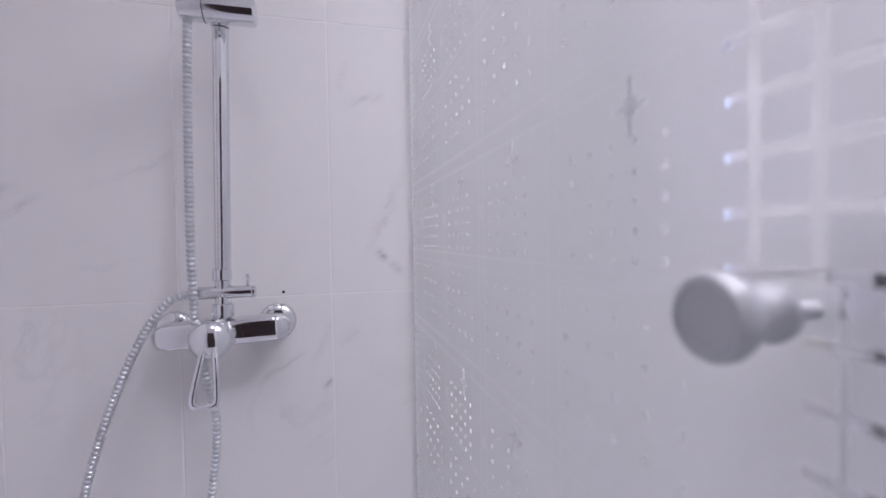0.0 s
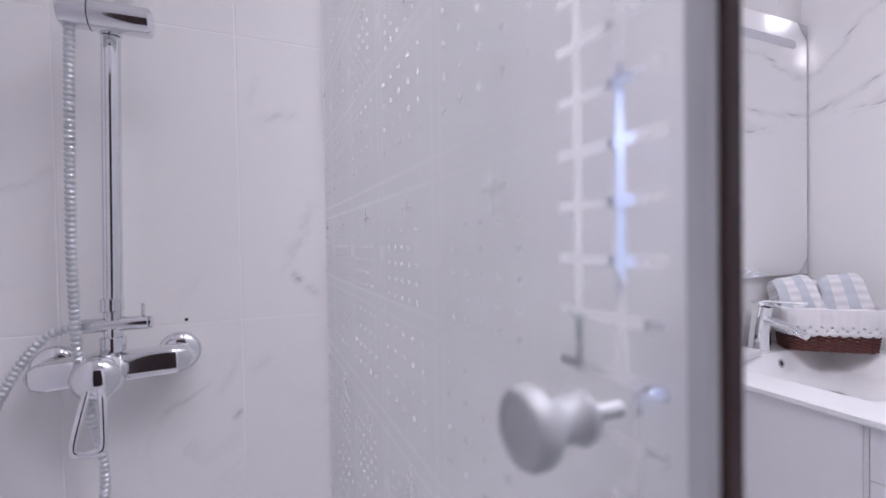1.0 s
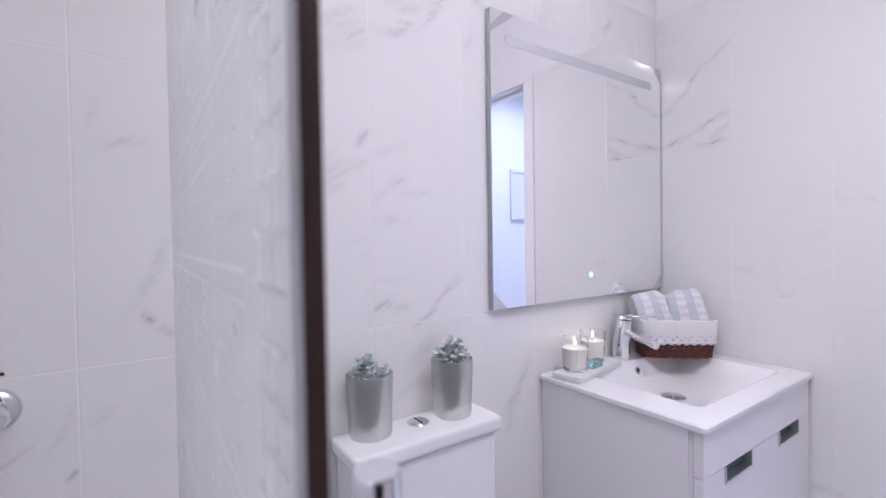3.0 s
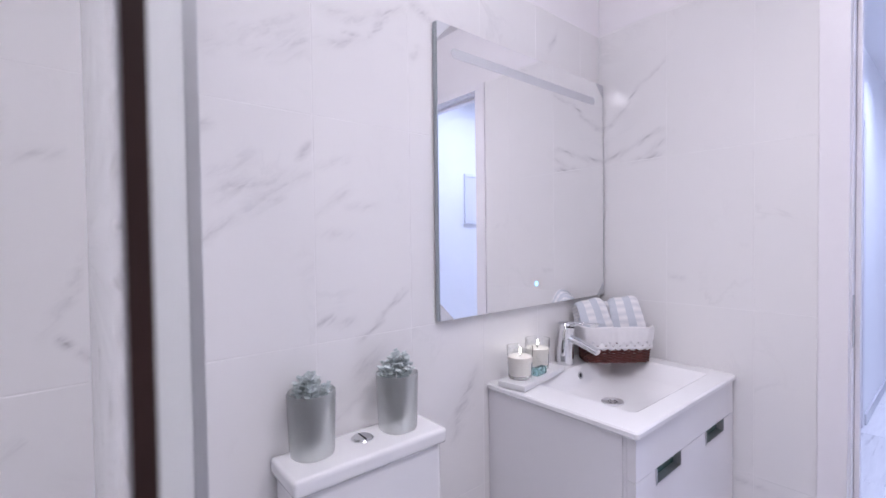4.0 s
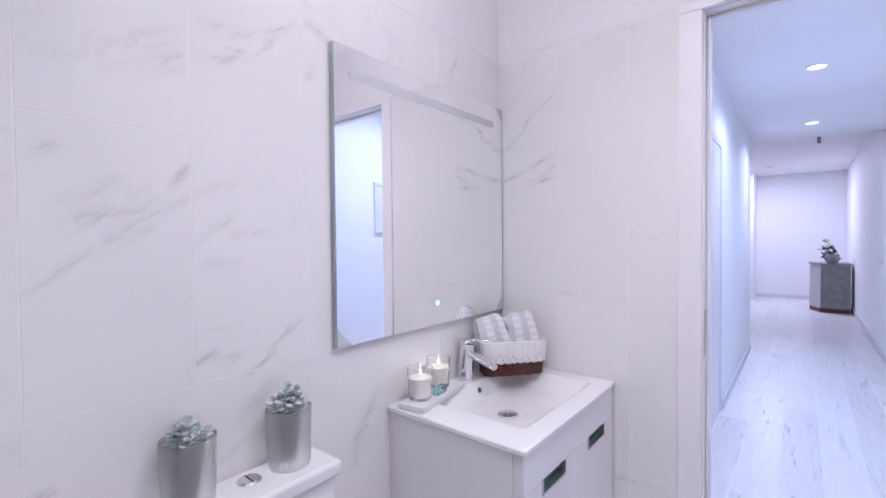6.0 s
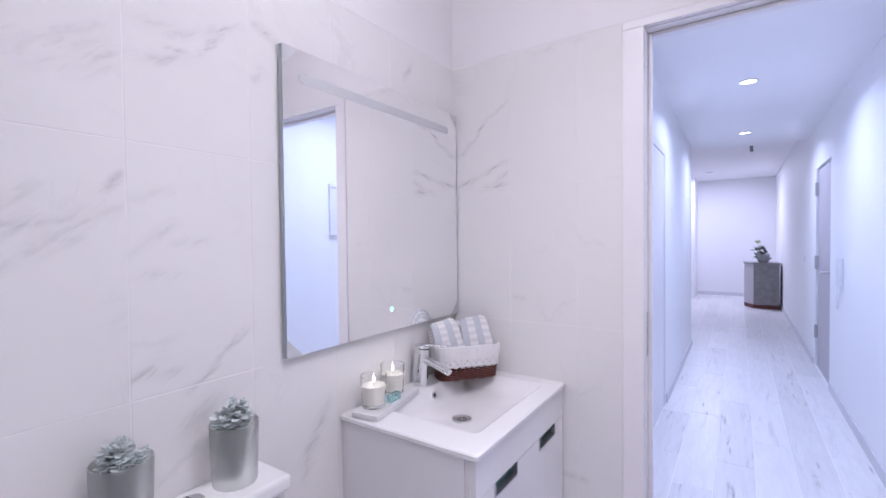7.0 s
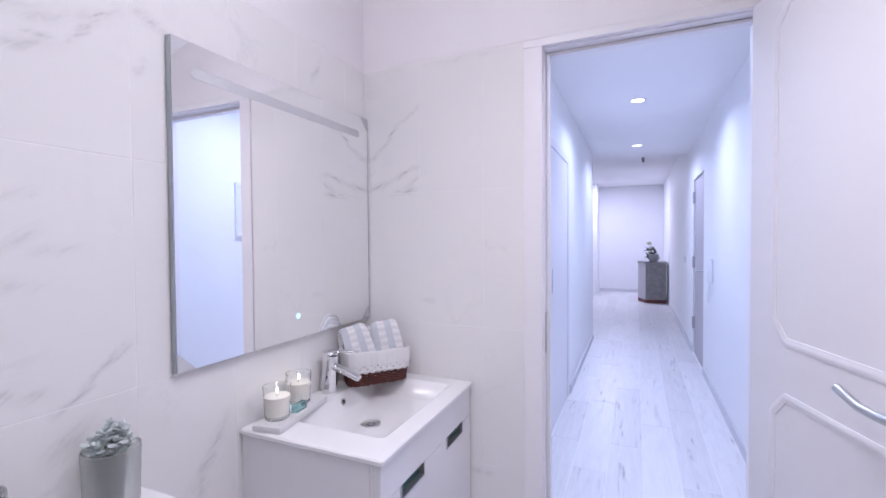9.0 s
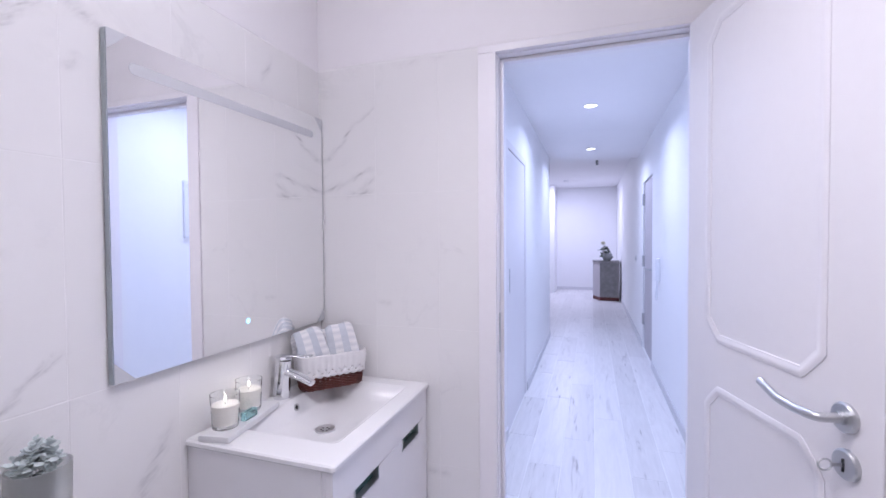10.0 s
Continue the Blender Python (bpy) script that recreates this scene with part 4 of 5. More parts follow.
bk = thing("wicker_basket", (1.606, 0.672, VZ), "brown wicker basket with white lace-edged linen liner", "basket")
BH = 0.128


def outline(t, z, grow=0.0):
    """A point of the basket's rounded-rectangle outline at t of a turn and height z."""
    k = z / BH
    hx, hy = 0.106 + 0.014 * k + grow, 0.048 + 0.009 * k + grow
    a = 2 * math.pi * t
    c, s = math.cos(a), math.sin(a)
    r = 1.0 / ((abs(c) ** 5 + abs(s) ** 5) ** 0.2)
    return Vector((hx * c * r, hy * s * r, z))


def at_basket(bm):
    bmesh.ops.transform(bm, matrix=BK, verts=bm.verts[:])
    return bm


rng = random.Random(4)
for row in range(13):
    z = 0.005 + row * 0.0046
    ph = row % 2
    path = []
    for i in range(160):
        t = i / 160
        wv = math.cos(2 * math.pi * t * 22 + math.pi * ph) * 0.0030
        path.append(outline(t, z + rng.uniform(-0.0007, 0.0007), wv))
    part("wicker_strand", at_basket(sweep(path, circle(0.0026, 6, 0.0024), True)), "wicker", bk)
for i in range(22):
    t = (i + 0.25) / 22
    part("stake", at_basket(sweep([outline(t, 0.001 + BH * 0.9 * j / 4) for j in range(5)], circle(0.0020, 6), up=(0, 1, 0.1))), "wicker", bk)
bm = bmesh.new()
bm.faces.new([bm.verts.new(outline(i / 40, 0.003, -0.002)) for i in range(40)])
r = bmesh.ops.extrude_face_region(bm, geom=bm.faces[:])
bmesh.ops.translate(bm, vec=(0, 0, 0.004), verts=[v for v in r["geom"] if isinstance(v, bmesh.types.BMVert)])
part("bottom", at_basket(bm), "wicker", bk)


def liner():
    """The cloth: out over the rim, down to a scalloped hem, with eyelets left open."""
    bm = bmesh.new()
    n = 264
    rows = []
    prof = [(-0.004, 0.030), (-0.004, 0.070), (-0.0035, 0.117), (0.000, 0.124), (0.004, 0.122), (0.0062, 0.112), (0.0062, 0.078), (0.0064, 0.0735), (0.0064, 0.0700), (0.0066, 0.0625), (0.0066, 0.0605), (0.0068, 0.0570), (0.0070, 0.0)]
    for j, (g, z) in enumerate(prof):
        ring = []
        for i in range(n):
            t = i / n
            fold = 0.0006 * math.sin(2 * math.pi * t * 17 + j) + 0.0003 * math.sin(2 * math.pi * t * 41)
            zz = z
            if j == len(prof) - 1:
                zz = 0.0520 - 0.0055 * abs(math.sin(math.pi * t * 33))
            elif j == 3:
                zz = z + 0.0012 * math.sin(2 * math.pi * t * 9)
            ring.append(bm.verts.new(outline(t, zz, g + fold)))
        rows.append(ring)
    for j, (a, b) in enumerate(zip(rows, rows[1:])):
        for i in range(n):
            if (j == 7 and i % 8 in (1, 2)) or (j == 9 and i % 8 in (5, 6)):
                continue
            bm.faces.new((a[i], a[(i + 1) % n], b[(i + 1) % n], b[i]))
    return at_basket(bm)


ln = part("liner", liner(), "linen", bk, "white linen liner with lace hem")
ln.modifiers.new("thickness", "SOLIDIFY").thickness = 0.0010


def towel(cx, lean, turn, hgt, back=0.0):
    """A towel folded over twice: a thick rounded loop, striped across."""
    root = thing("hand_towel", (BK @ Vector((cx, 0, 0.05))), "rolled hand towel with white and grey-blue stripes", "towel", "towels in the basket")
    bm = bmesh.new()
    uv = bm.loops.layers.uv.new("UVMap")
    n, w = 40, 26
    rows = []
    r = random.Random(int(cx * 1000) + 7)
    for j in range(w + 1):
        s = j / w
        ring = []
        for i in range(n + 1):
            a = 2 * math.pi * i / n
            c, d = math.cos(a), math.sin(a)
            q = 1 / ((abs(c) ** 3.2 + abs(d) ** 3.2) ** (1 / 3.2))
            puff = 1.0 - 0.16 * (abs(2 * s - 1) ** 4)
            x = (s - 0.5) * 0.108 * (1 - 0.10 * d)
            y = (0.033 if back == 0 else 0.020) * c * q * puff
            z = hgt * 0.5 * d * q * puff + 0.004 * math.sin(s * 5 + cx * 50) * d
            nz = noise.noise(Vector((x * 40, y * 40, z * 40 + cx * 9))) * 0.0022
            ring.append(bm.verts.new((x, y + nz, z + nz)))
        rows.append(ring)
    for j in range(w):
        for i in range(n):
            f = bm.faces.new((rows[j][i], rows[j + 1][i], rows[j + 1][i + 1], rows[j][i + 1]))
            for lp, (jj, ii) in zip(f.loops, ((j, i), (j + 1, i), (j + 1, i + 1), (j, i + 1))):
                lp[uv].uv = (jj / w, ii / n)
    for e in (0, w):
        # the rolled end: rings that step inwards
        prev = rows[e]
        for k in range(1, 7):
            cur = []
            for v in prev if k == 1 else last:
                off = 0.0035 if k % 2 else -0.0015
                cur.append(bm.verts.new((v.co.x + (off if e == 0 else -off), v.co.y * (1 - 0.16 * 1), v.co.z * (1 - 0.16))))
            src = prev if k == 1 else last
            for i in range(n):
                f = bm.faces.new((src[i], src[i + 1], cur[i + 1], cur[i]))
                for lp in f.loops:
                    lp[uv].uv = (0.8, lp.vert.co.z * 4)
            last = cur
        bm.faces.new(last[:-1])
    bmesh.ops.remove_doubles(bm, verts=bm.verts[:], dist=1e-5)
    bmesh.ops.recalc_face_normals(bm, faces=bm.faces[:])
    bmesh.ops.transform(bm, matrix=BK @ pose(cx, 0.002 + back, 0.130, lean, -8, turn), verts=bm.verts[:])
    part("roll", bm, "towel", root)


towel(-0.070, -20, 9, 0.166)
towel(0.044, -16, -6, 0.182)
towel(-0.030, 8, -24, 0.128, 0.036)

# ---- toilet ----
TX0, TX1, TY0, TZ = 0.476, 0.842, 0.664, 0.860
wc = thing("toilet", (0.66, 0.5, 0), "white ceramic close-coupled toilet with flush button", "toilet")
part("tank", box(TX0 + 0.010, TX1 - 0.010, TY0 + 0.010, WN - 0.004, 0.40, TZ - 0.036, 0.014, 3), "ceramic", wc)
lid = part("tank_lid", box(TX0, TX1, TY0, WN - 0.003, TZ - 0.035, TZ, 0.010, 3), "ceramic", wc)
bt = part("flush_button", lathe([(0, 0), (0.0245, 0), (0.0250, 0.002), (0.0225, 0.0042), (0.0190, 0.0035), (0.0180, 0.005), (0.0, 0.0055)], pose(0.662, 0.745, TZ - 0.0002), 36), "chrome", lid, "chrome flush button")
# dark strip painted for the shaded gap between the halves
part("button_split", box(0.6612, 0.6628, 0.7275, 0.7625, TZ + 0.0045, TZ + 0.0062), "dark", bt)
bm = bmesh.new()
rings = []
for z, hw, y0, y1 in ((0.001, 0.11, 0.30, 0.70), (0.10, 0.105, 0.30, 0.70), (0.25, 0.13, 0.22, 0.70), (0.36, 0.175, 0.12, 0.70), (0.40, 0.18, 0.10, 0.70), (0.405, 0.175, 0.105, 0.695)):
    ring = []
    for i in range(40):
        a = 2 * math.pi * i / 40
        c, s = math.cos(a), math.sin(a)
        q = 1 / ((abs(c) ** 2.6 + abs(s) ** 2.6) ** (1 / 2.6))
        ring.append(bm.verts.new((0.66 + hw * c * q, (y0 + y1) / 2 + (y1 - y0) / 2 * s * q, z)))
    rings.append(ring)
for a, b in zip(rings, rings[1:]):
    for i in range(40):
        bm.faces.new((a[i], a[(i + 1) % 40], b[(i + 1) % 40], b[i]))
bm.faces.new(rings[-1])
part("bowl", bm, "ceramic", wc)
bm = bmesh.new()
low = []
for z in (0.407, 0.412, 0.440, 0.445):
    g = 0.0 if z in (0.412, 0.440) else -0.004
    low.append([bm.verts.new((0.66 + (0.182 + g) * math.cos(a) * 1.0, 0.385 + (0.27 + g) * math.sin(a), z)) for a in [2 * math.pi * i / 40 for i in range(40)]])
for a, b in zip(low, low[1:]):
    for i in range(40):
        bm.faces.new((a[i], a[(i + 1) % 40], b[(i + 1) % 40], b[i]))
bm.faces.new(low[0])
bm.faces.new(low[-1])
part("seat_lid", bm, "gloss", wc)

# vases with succulents


def leaf_disc(bm, m, w, l):
    pts = [(0, 0, 0), (w * 0.42, l * 0.2, 0.0008), (w * 0.58, l * 0.55, 0.0016), (w * 0.40, l * 0.88, 0.0022), (0, l, 0.0024), (-w * 0.40, l * 0.88, 0.0022), (-w * 0.58, l * 0.55, 0.0016), (-w * 0.42, l * 0.2, 0.0008)]
    top = [bm.verts.new(m @ Vector(p)) for p in pts]
    bot = [bm.verts.new(m @ Vector((p[0] * 0.9, p[1] * 0.97, p[2] - 0.0013))) for p in pts]
    bm.faces.new(top)
    bm.faces.new(bot[::-1])
    for i in range(8):
        bm.faces.new((top[i], bot[i], bot[(i + 1) % 8], top[(i + 1) % 8]))


def vase(cx, cy, seed):
    r = random.Random(seed)
    z0, h = TZ + 0.0006, 0.132
    vs = thing("plant_vase", (cx, cy, z0), "frosted grey glass vase with artificial succulent on the toilet tank", "plant", "vases on the toilet tank")
    part("vase", lathe([(0, 0), (0.039, 0), (0.044, 0.003), (0.0455, 0.010), (0.0492, h - 0.002), (0.0487, h), (0.0472, h), (0.0467, h - 0.003), (0.0430, 0.012), (0, 0.010)], pose(cx, cy, z0), 44), "frostvase", vs, "frosted glass vase").visible_shadow = False
    part("inner_pot", lathe([(0, 0.022), (0.015, 0.022), (0.017, 0.026), (0.029, 0.098), (0.027, 0.101), (0, 0.099)], pose(cx, cy, z0), 28), "soil", vs, "dark inner pot")
    part("rim_filler", lathe([(0, 0.100), (0.030, 0.098), (0.031, 0.106), (0, 0.114)], pose(cx, cy, z0), 24), "soil", vs)
    for s in range(30):
        a, d = r.uniform(0, 2 * math.pi), 0.030 * math.sqrt(r.random())
        bx, by = cx + d * math.cos(a), cy + d * math.sin(a)
        hh = r.uniform(0.018, 0.052) * (1.15 if d < 0.018 else 0.75)
        tip = Vector((bx + 0.18 * d * math.cos(a) + r.uniform(-.005, .005), by + 0.18 * d * math.sin(a) + r.uniform(-.006, .006), z0 + h - 0.012 + hh))
        root = Vector((bx, by, z0 + h - 0.020))
        bm = sweep([root.lerp(tip, i / 3) for i in range(4)], circle(0.0009, 5), up=(0, 1, 0.1))
        levels = max(2, int(hh / 0.0075))
        for k in range(levels + 1):
            p = root.lerp(tip, 0.35 + 0.65 * k / levels)
            for q in range(3 if k == levels else 2):
                size = r.uniform(0.011, 0.0165) * (0.6 if k == levels else 1.0)
                m = Matrix.Translation(p) @ pose(0, 0, 0, 0, 0, (120 if k == levels else 180) * q + 90 * k + r.uniform(-25, 25)) @ pose(0, 0, 0, r.uniform(-12, 38) + (30 if k == levels else 0), r.uniform(-15, 15), 0)
                leaf_disc(bm, m, size * 0.95, size)
        part("sprig", bm, "leaf", vs)


vase(0.752, 0.738, 3)
vase(0.548, 0.750, 8)

# ---- hallway ----
HN, HS, HX0, HX1, HT = 0.335, -0.845, WE + 0.105, 7.0, 2.52
FAR, FT = 12.5, 2.72
hall_floor = structure("hall_floor", box(HX0 - 0.02, FAR + 0.1, HS - 0.1, 3.7, -0.12, -0.0016), "grout", "pale bleached wood-look plank floor", "floor")
structure("hall_ceiling", box(HX0, HX1, HS - 0.1, HN + 0.12, HT, HT + 0.12), "ceil", "white hall ceiling with downlights", "ceiling")
structure("far_room_ceiling", box(HX1 + 0.001, FAR + 0.1, HS - 0.1, 3.7, FT, FT + 0.1), "ceil", "white ceiling of the room beyond the hall", "ceiling")
# left wall with a door recess, right wall with a door opening
bm = box(HX0, 3.33, HN, HN + 0.12, -0.008, HT)
bm = box(4.20, 6.62, HN, HN + 0.12, -0.008, HT, bm=bm)
bm = box(3.33, 4.20, HN, HN + 0.12, 2.08, HT, bm=bm)
structure("wall_hall_north", bm, "hallpaint", "white hall wall with a closed door", "wall")
bm = box(HX0, 5.42, HS - 0.12, HS, -0.008, FT)
bm = box(6.30, FAR, HS - 0.12, HS, -0.008, FT, bm=bm)
bm = box(5.42, 6.30, HS - 0.12, HS, 2.085, FT, bm=bm)
structure("wall_hall_south", bm, "hallpaint", "white hall wall with a grey door", "wall")
structure("wall_far", box(FAR, FAR + 0.1, HS - 0.1, 3.7, -0.008, FT), "hallpaint", "white far wall", "wall")
structure("wall_far_pier", box(11.6, FAR - 0.001, 0.66, 1.1, -0.008, FT - 0.001), "hallpaint", "white wall pier", "wall")
# out of view; its opening is added to go with the fill lamp
bm = box(6.7, 9.1, 3.6, 3.7, -0.008, FT)
bm = box(11.5, FAR, 3.6, 3.7, -0.008, FT, bm=bm)
bm = box(9.1, 11.5, 3.6, 3.7, -0.008, 0.6, bm=bm)
bm = box(9.1, 11.5, 3.6, 3.7, 2.4, FT, bm=bm)
structure("wall_living_north", bm, "hallpaint", "unseen white wall with an added window opening", "wall")
structure("wall_living_west", box(6.50, 6.62, HN + 0.1205, 3.7, -0.008, FT), "hallpaint", "white wall of the room beyond", "wall")
structure("beam", box(HX1 - 0.12, HX1, HS, 3.6, HT - 0.001 + 0.002, FT), "hallpaint", "white ceiling step", "wall")
for k, (x0, x1, y0, y1) in enumerate(((HX0 + 0.01, 3.27, HN - 0.012, HN - 0.0005), (4.27, 6.62, HN - 0.012, HN - 0.0005), (HX0 + 0.01, 5.37, HS + 0.0005, HS + 0.012), (6.35, FAR, HS + 0.0005, HS + 0.012), (FAR - 0.013, FAR - 0.0005, HS + 0.013, 0.655))):
    structure("baseboard_%d" % (k + 1), box(x0, x1, y0, y1, -0.0075, 0.075, 0.002), "base", "low grey skirting along the hall wall", "baseboard")
hl = thing("door_2", (3.76, HN, 0), "closed white hall door in a white frame", "door", "", "structure")
part("leaf", box(3.347, 4.183, HN + 0.004, HN + 0.06, -0.005, 2.04, 0.002), "doorpaint", hl)
part("casing", box(3.275, 3.345, HN - 0.0015, HN + 0.019, -0.007, 2.10, 0.003), "doorpaint", hl)
part("casing", box(4.185, 4.265, HN - 0.0015, HN + 0.019, -0.007, 2.10, 0.003), "doorpaint", hl)
part("casing", box(3.346, 4.184, HN - 0.0015, HN + 0.019, 2.045, 2.10, 0.003), "doorpaint", hl)
part("lock_plate", box(3.405, 3.43, HN + 0.001, HN + 0.0038, 1.00, 1.18, 0.001), "steel", hl)
hr = thing("door_3", (5.53, HS, 0), "grey-lilac hall door ajar in the wall, with steel hinges", "door", "", "structure")
part("leaf", box(5.45, 6.27, HS - 0.060, HS - 0.018, -0.005, 2.07, 0.002), "greydoor", hr)
for hz in (0.30, 1.03, 1.80):
    part("hinge", box(6.262, 6.302, HS - 0.017, HS + 0.012, hz, hz + 0.14, 0.004), "steel", hr, "steel hinge")
lv = part("lever_handle", sweep(smooth_path([(5.54, HS - 0.018, 1.04), (5.54, HS + 0.035, 1.04), (5.56, HS + 0.045, 1.04), (5.66, HS + 0.045, 1.04)], 5), circle(0.009, 10)), "steel", hr)
part("rose", rod((5.54, HS - 0.0178, 1.04), (5.54, HS - 0.008, 1.04), 0.026), "steel", lv)
ph = thing("intercom_handset", (4.85, HS, 1.1), "white wall intercom handset with hanging cord", "intercom")
part("housing", box(4.82, 4.90, HS + 0.0005, HS + 0.035, 0.98, 1.20, 0.008), "plastic", ph)
part("cord", sweep(smooth_path([(4.84, HS + 0.02, 0.98), (4.83, HS + 0.03, 0.85), (4.86, HS + 0.03, 0.80), (4.89, HS + 0.03, 0.85), (4.88, HS + 0.02, 0.98)], 6), circle(0.006, 8)), "plastic", ph)
sw = thing("light_switch", (7.2, HS, 1.1), "white square light switch on the hall wall", "switch")
pl = part("plate", box(7.16, 7.24, HS + 0.0005, HS + 0.010, 1.05, 1.13, 0.003), "plastic", sw)
part("rocker", box(7.175, 7.225, HS + 0.0105, HS + 0.014, 1.065, 1.115, 0.002), "plastic", pl)
so = thing("wall_socket", (11.6, 0.75, 0.4), "white wall socket near the floor", "socket")
pl = part("plate", box(11.590, 11.5995, 0.76, 0.84, 0.36, 0.44, 0.003), "plastic", so)
part("insert", rod((11.589, 0.80, 0.40), (11.5895, 0.80, 0.40), 0.02, 0.0001), "pot", pl)
# ring for the added fill lamp of the far room
dl = thing("downlight", (10.9, 0.35, FT), "round white recessed ceiling downlight, some of them added for fill", "ceiling light", "downlights in the hall")
part("ring", lathe([(0.058, 0), (0.068, 0), (0.070, -0.004), (0.058, -0.007)], pose(10.9, 0.35, FT - 0.0005), 32), "plastic", dl)
for lx in (4.18, 6.1):
    dl = thing("downlight", (lx, -0.22, HT), "round white recessed ceiling downlight, some of them added for fill", "ceiling light", "downlights in the hall")
    part("ring", lathe([(0.052, 0), (0.062, 0), (0.064, -0.004), (0.052, -0.006)], pose(lx, -0.22, HT - 0.0005), 32), "plastic", dl)
    part("lamp_face", lathe([(0, -0.003), (0.0515, -0.003)], pose(lx, -0.22, HT - 0.0005), 32), "lamp", dl, "lit lamp face")
sd2 = thing("ceiling_sensor", (7.7, -0.30, FT), "small grey tube hanging from the ceiling", "pendant")
part("tube", rod((7.7, -0.30, FT - 0.0005), (7.72, -0.31, FT - 0.16), 0.02), "pot", sd2)
pc = thing("wall_panel", (2.66, HS, 1.61), "white framed panel hung on the hall wall", "panel")
bm = box(2.50, 2.82, HS + 0.0005, HS + 0.020, 1.42, 1.445, 0.003)
bm = box(2.50, 2.82, HS + 0.0005, HS + 0.020, 1.785, 1.81, 0.003, bm=bm)
bm = box(2.50, 2.525, HS + 0.0005, HS + 0.020, 1.4455, 1.7845, 0.003, bm=bm)
bm = box(2.795, 2.82, HS + 0.0005, HS + 0.020, 1.4455, 1.7845, 0.003, bm=bm)
part("frame", bm, "plastic", pc)
part("cover", box(2.5255, 2.7945, HS + 0.0005, HS + 0.012, 1.446, 1.784, 0.001), "doorpaint", pc)

# corner cabinet at the hall's end, with a plant on it
cb = thing("hall_cabinet", (10.7, -0.52, 0), "grey wooden cabinet with slanted pale side and red-brown plinth", "cabinet")


def prism(pts, z0, z1):
    bm = bmesh.new()
    lo = [bm.verts.new((x, y, z0)) for x, y in pts]
    hi = [bm.verts.new((x, y, z1)) for x, y in pts]
    n = len(pts)
    bm.faces.new(lo[::-1])
    bm.faces.new(hi)
    for i in range(n):
        bm.faces.new((lo[i], lo[(i + 1) % n], hi[(i + 1) % n], hi[i]))
    bmesh.ops.recalc_face_normals(bm, faces=bm.faces[:])
    return bm


FOOT = [(10.50, -0.40), (10.50, -0.80), (11.10, -0.80), (11.10, -0.26), (10.82, -0.26)]
part("plinth", prism([(x + 0.01, y) for x, y in FOOT], -0.0075, 0.075), "redwood", cb, "red-brown plinth", False)
part("carcass", prism(FOOT, 0.076, 0.85), "palewood", cb, "", False)
part("front_panel", box(10.482, 10.4995, -0.80, -0.405, 0.08, 0.845, 0.002), "greywood", cb, "grey wood front")
part("top", prism([(10.47, -0.385), (10.47, -0.815), (11.12, -0.815), (11.12, -0.245), (10.81, -0.245)], 0.851, 0.872), "greywood", cb, "", False)
fp2 = thing("flower_pot", (10.7, -0.52, 0.872), "grey pot with dark leaves and a cream flower", "plant")
part("pot", lathe([(0, 0), (0.07, 0), (0.10, 0.05), (0.105, 0.14), (0.09, 0.17), (0.08, 0.165), (0, 0.16)], pose(10.68, -0.56, 0.8725), 28), "pot", fp2)
r = random.Random(2)
bm = bmesh.new()
for i in range(46):
    a = r.uniform(0, 6.283)
    m = Matrix.Translation((10.68 + r.uniform(-.06, .06), -0.52 + r.uniform(-.09, .09), 1.02 + r.uniform(-.08, .13))) @ pose(0, 0, 0, r.uniform(-30, 60), r.uniform(-30, 30), math.degrees(a))
    leaf_disc(bm, m, 0.05, 0.09)
part("leaves", bm, "plantdark", fp2)
bm = bmesh.new()
for i in range(26):
    m = Matrix.Translation((10.68, -0.47, 1.24)) @ pose(0, 0, 0, r.uniform(0, 80), 0, r.uniform(0, 360))
    leaf_disc(bm, m, 0.05, 0.075)
bm = sweep([Vector((10.68, -0.50, 1.00)), Vector((10.68, -0.48, 1.12)), Vector((10.68, -0.47, 1.24))], circle(0.006, 6), bm=bm, up=(0, 1, 0))
part("flower", bm, "flower", fp2, "cream flower head")

# ---- pieces of walls and floors ----
TH, J = 0.0065, 0.0010


def tile_mesh(w, h):
    """A tile w wide and h high: face at y = 0, edges rounded."""
    bm = box(0, w, 0, TH, 0, h, 0.0008, 1)
    me = bpy.data.meshes.new("tile")
    bm.to_mesh(me)
    bm.free()
    return me


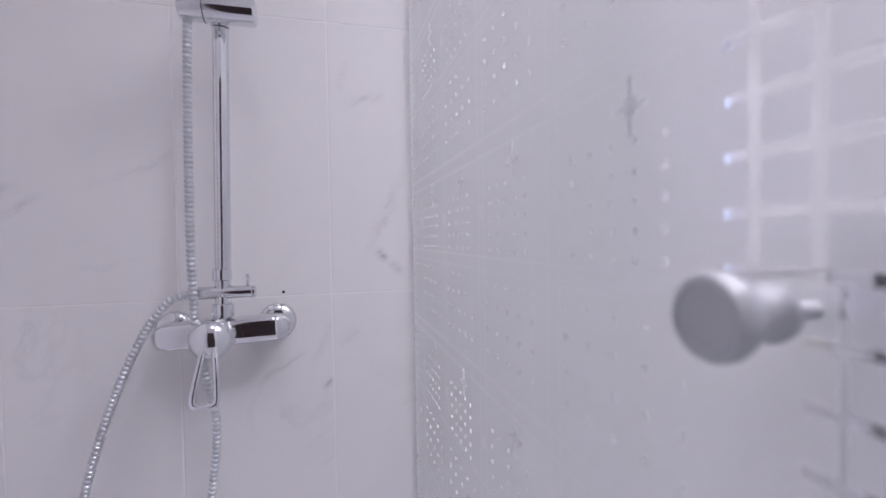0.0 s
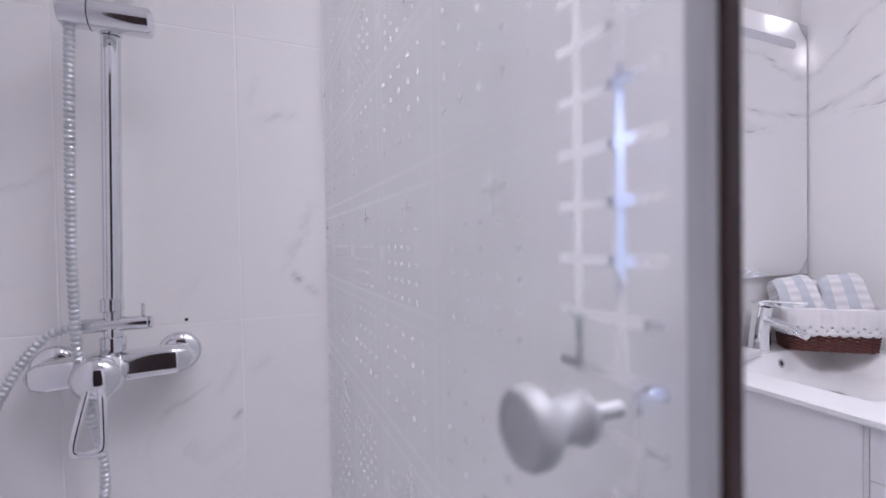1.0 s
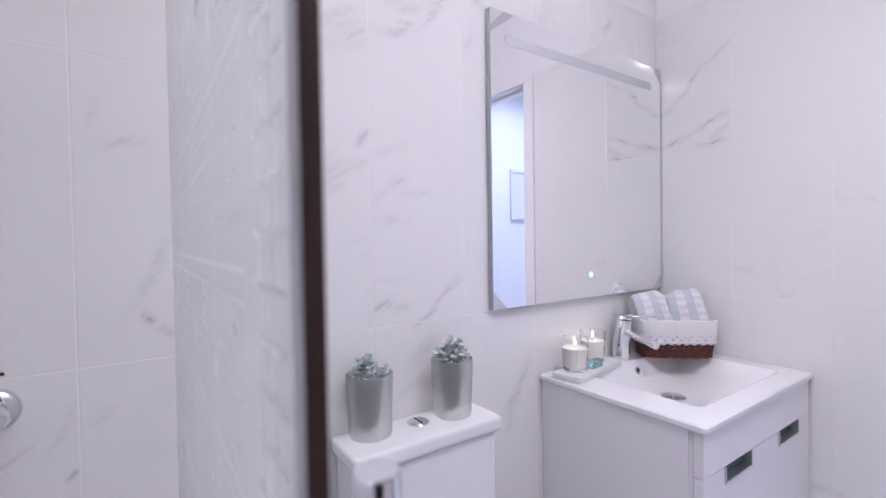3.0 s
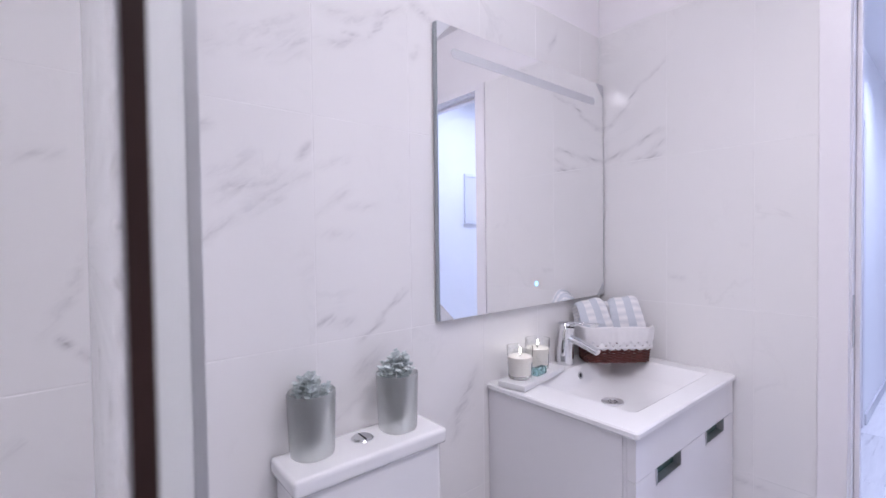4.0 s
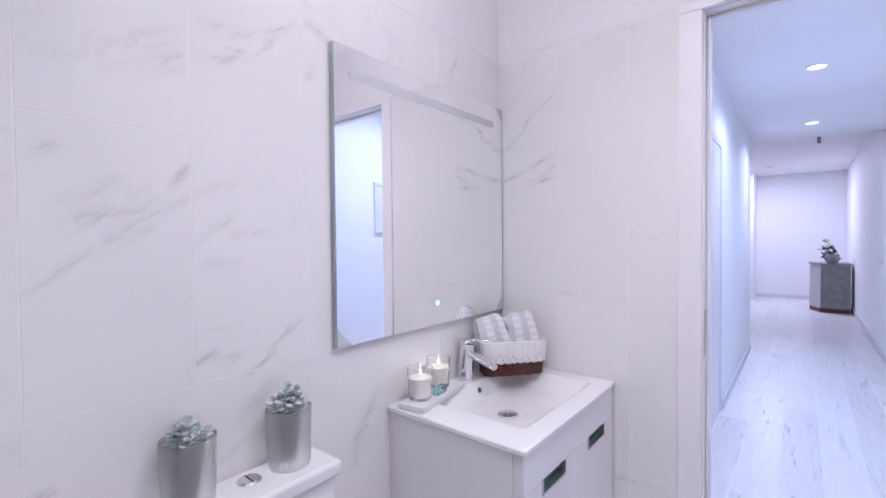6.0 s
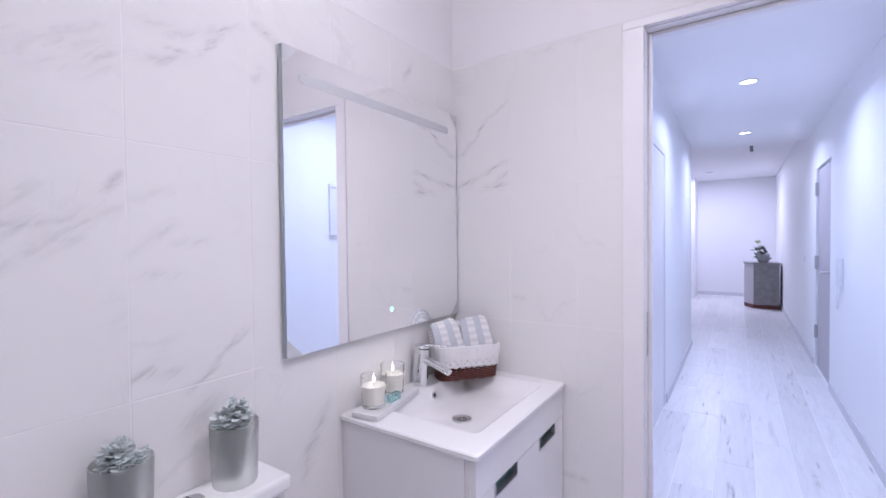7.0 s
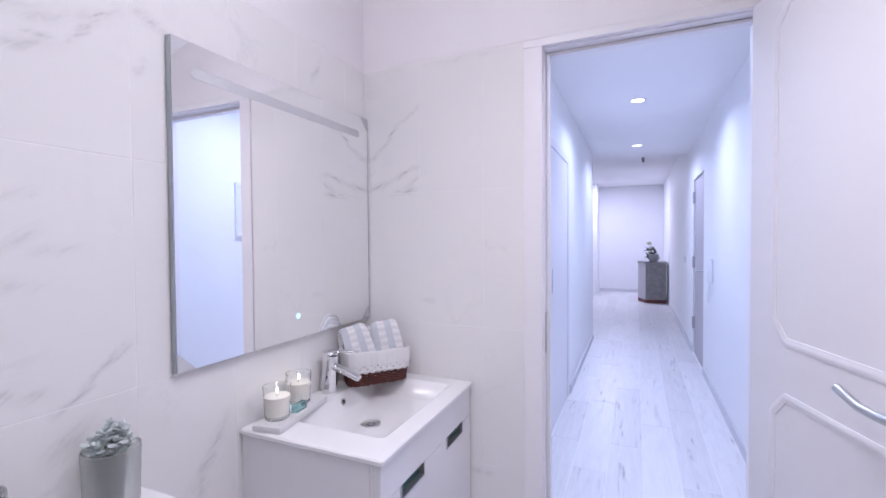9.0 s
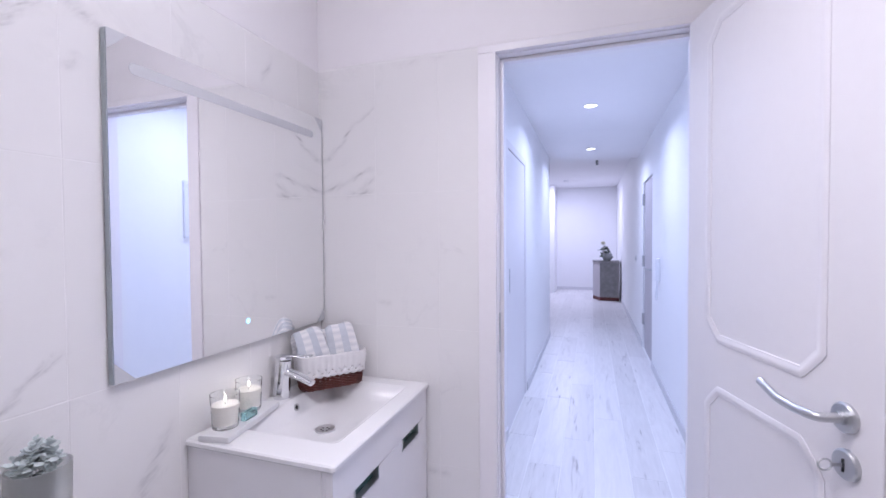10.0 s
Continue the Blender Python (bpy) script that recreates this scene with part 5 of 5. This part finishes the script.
def lay(wall, us, zs, m_at, material, skip=None):
    made = {}
    for u0, u1 in zip(us, us[1:]):
        for z0, z1 in zip(zs, zs[1:]):
            if skip and skip(u0, u1, z0, z1):
                continue
            key = (round(u1 - u0, 4), round(z1 - z0, 4))
            if key not in made:
                made[key] = tile_mesh(u1 - u0 - 2 * J, z1 - z0 - 2 * J)
                made[key].materials.append(material)
            ob = new("tile", made[key])
            ob.parent = wall
            ob.matrix_basis = m_at(u0, z0)


ZS = [0.0, 0.073, 0.574, 1.075, 1.576, TILE_TOP]
XS = [WW, -0.444, -0.187, 0.070, 0.327, 0.583, 0.840, 1.097, 1.354, 1.611, WE]
lay(wall_n, XS, ZS, lambda u, z: pose(u + J, WN, z + J), M["tile_n"])
YS = [DL + 0.068, 0.296, 0.550, WN]
lay(wall_e, YS, ZS, lambda u, z: pose(WE, u + J, z + J) @ Matrix(((0, 1, 0, 0), (1, 0, 0, 0), (0, 0, 1, 0), (0, 0, 0, 1))), M["tile_e"])

# hall planks
rng = random.Random(11)
PW, PL = 0.198, 1.2
plank_meshes = {}


def plank(x0, x1, y0, y1):
    key = (round(x1 - x0, 3), round(y1 - y0, 3))
    if key not in plank_meshes:
        bm = box(0, x1 - x0 - 0.005, 0, y1 - y0 - 0.005, -0.006, 0.0, 0.0012, 1)
        me = bpy.data.meshes.new("plank")
        bm.to_mesh(me)
        bm.free()
        me.materials.append(M["plank"])
        plank_meshes[key] = me
    ob = new("plank", plank_meshes[key])
    ob.parent = hall_floor
    ob.matrix_basis = pose(x0 + 0.0025, y0 + 0.0025, 0)


for row in range(15):
    y0 = HS + 0.001 + row * PW
    y1 = y0 + PW
    start = HX0 - 0.019 if y0 < HN else 6.63
    x = start
    first = PL * (0.3 + 0.33 * ((row * 2) % 3)) + rng.uniform(-0.03, 0.03)
    while x < FAR - 0.01:
        xe = min(x + round(first, 2), FAR)
        if y0 < HN < y1 and x < 6.62:
            xe = min(xe, 6.62)
            plank(x, xe, y0, HN - 0.0005)
            if xe == 6.62:
                first = PL
            x = xe
            continue
        plank(x, xe, y0, y1)
        x, first = xe, PL
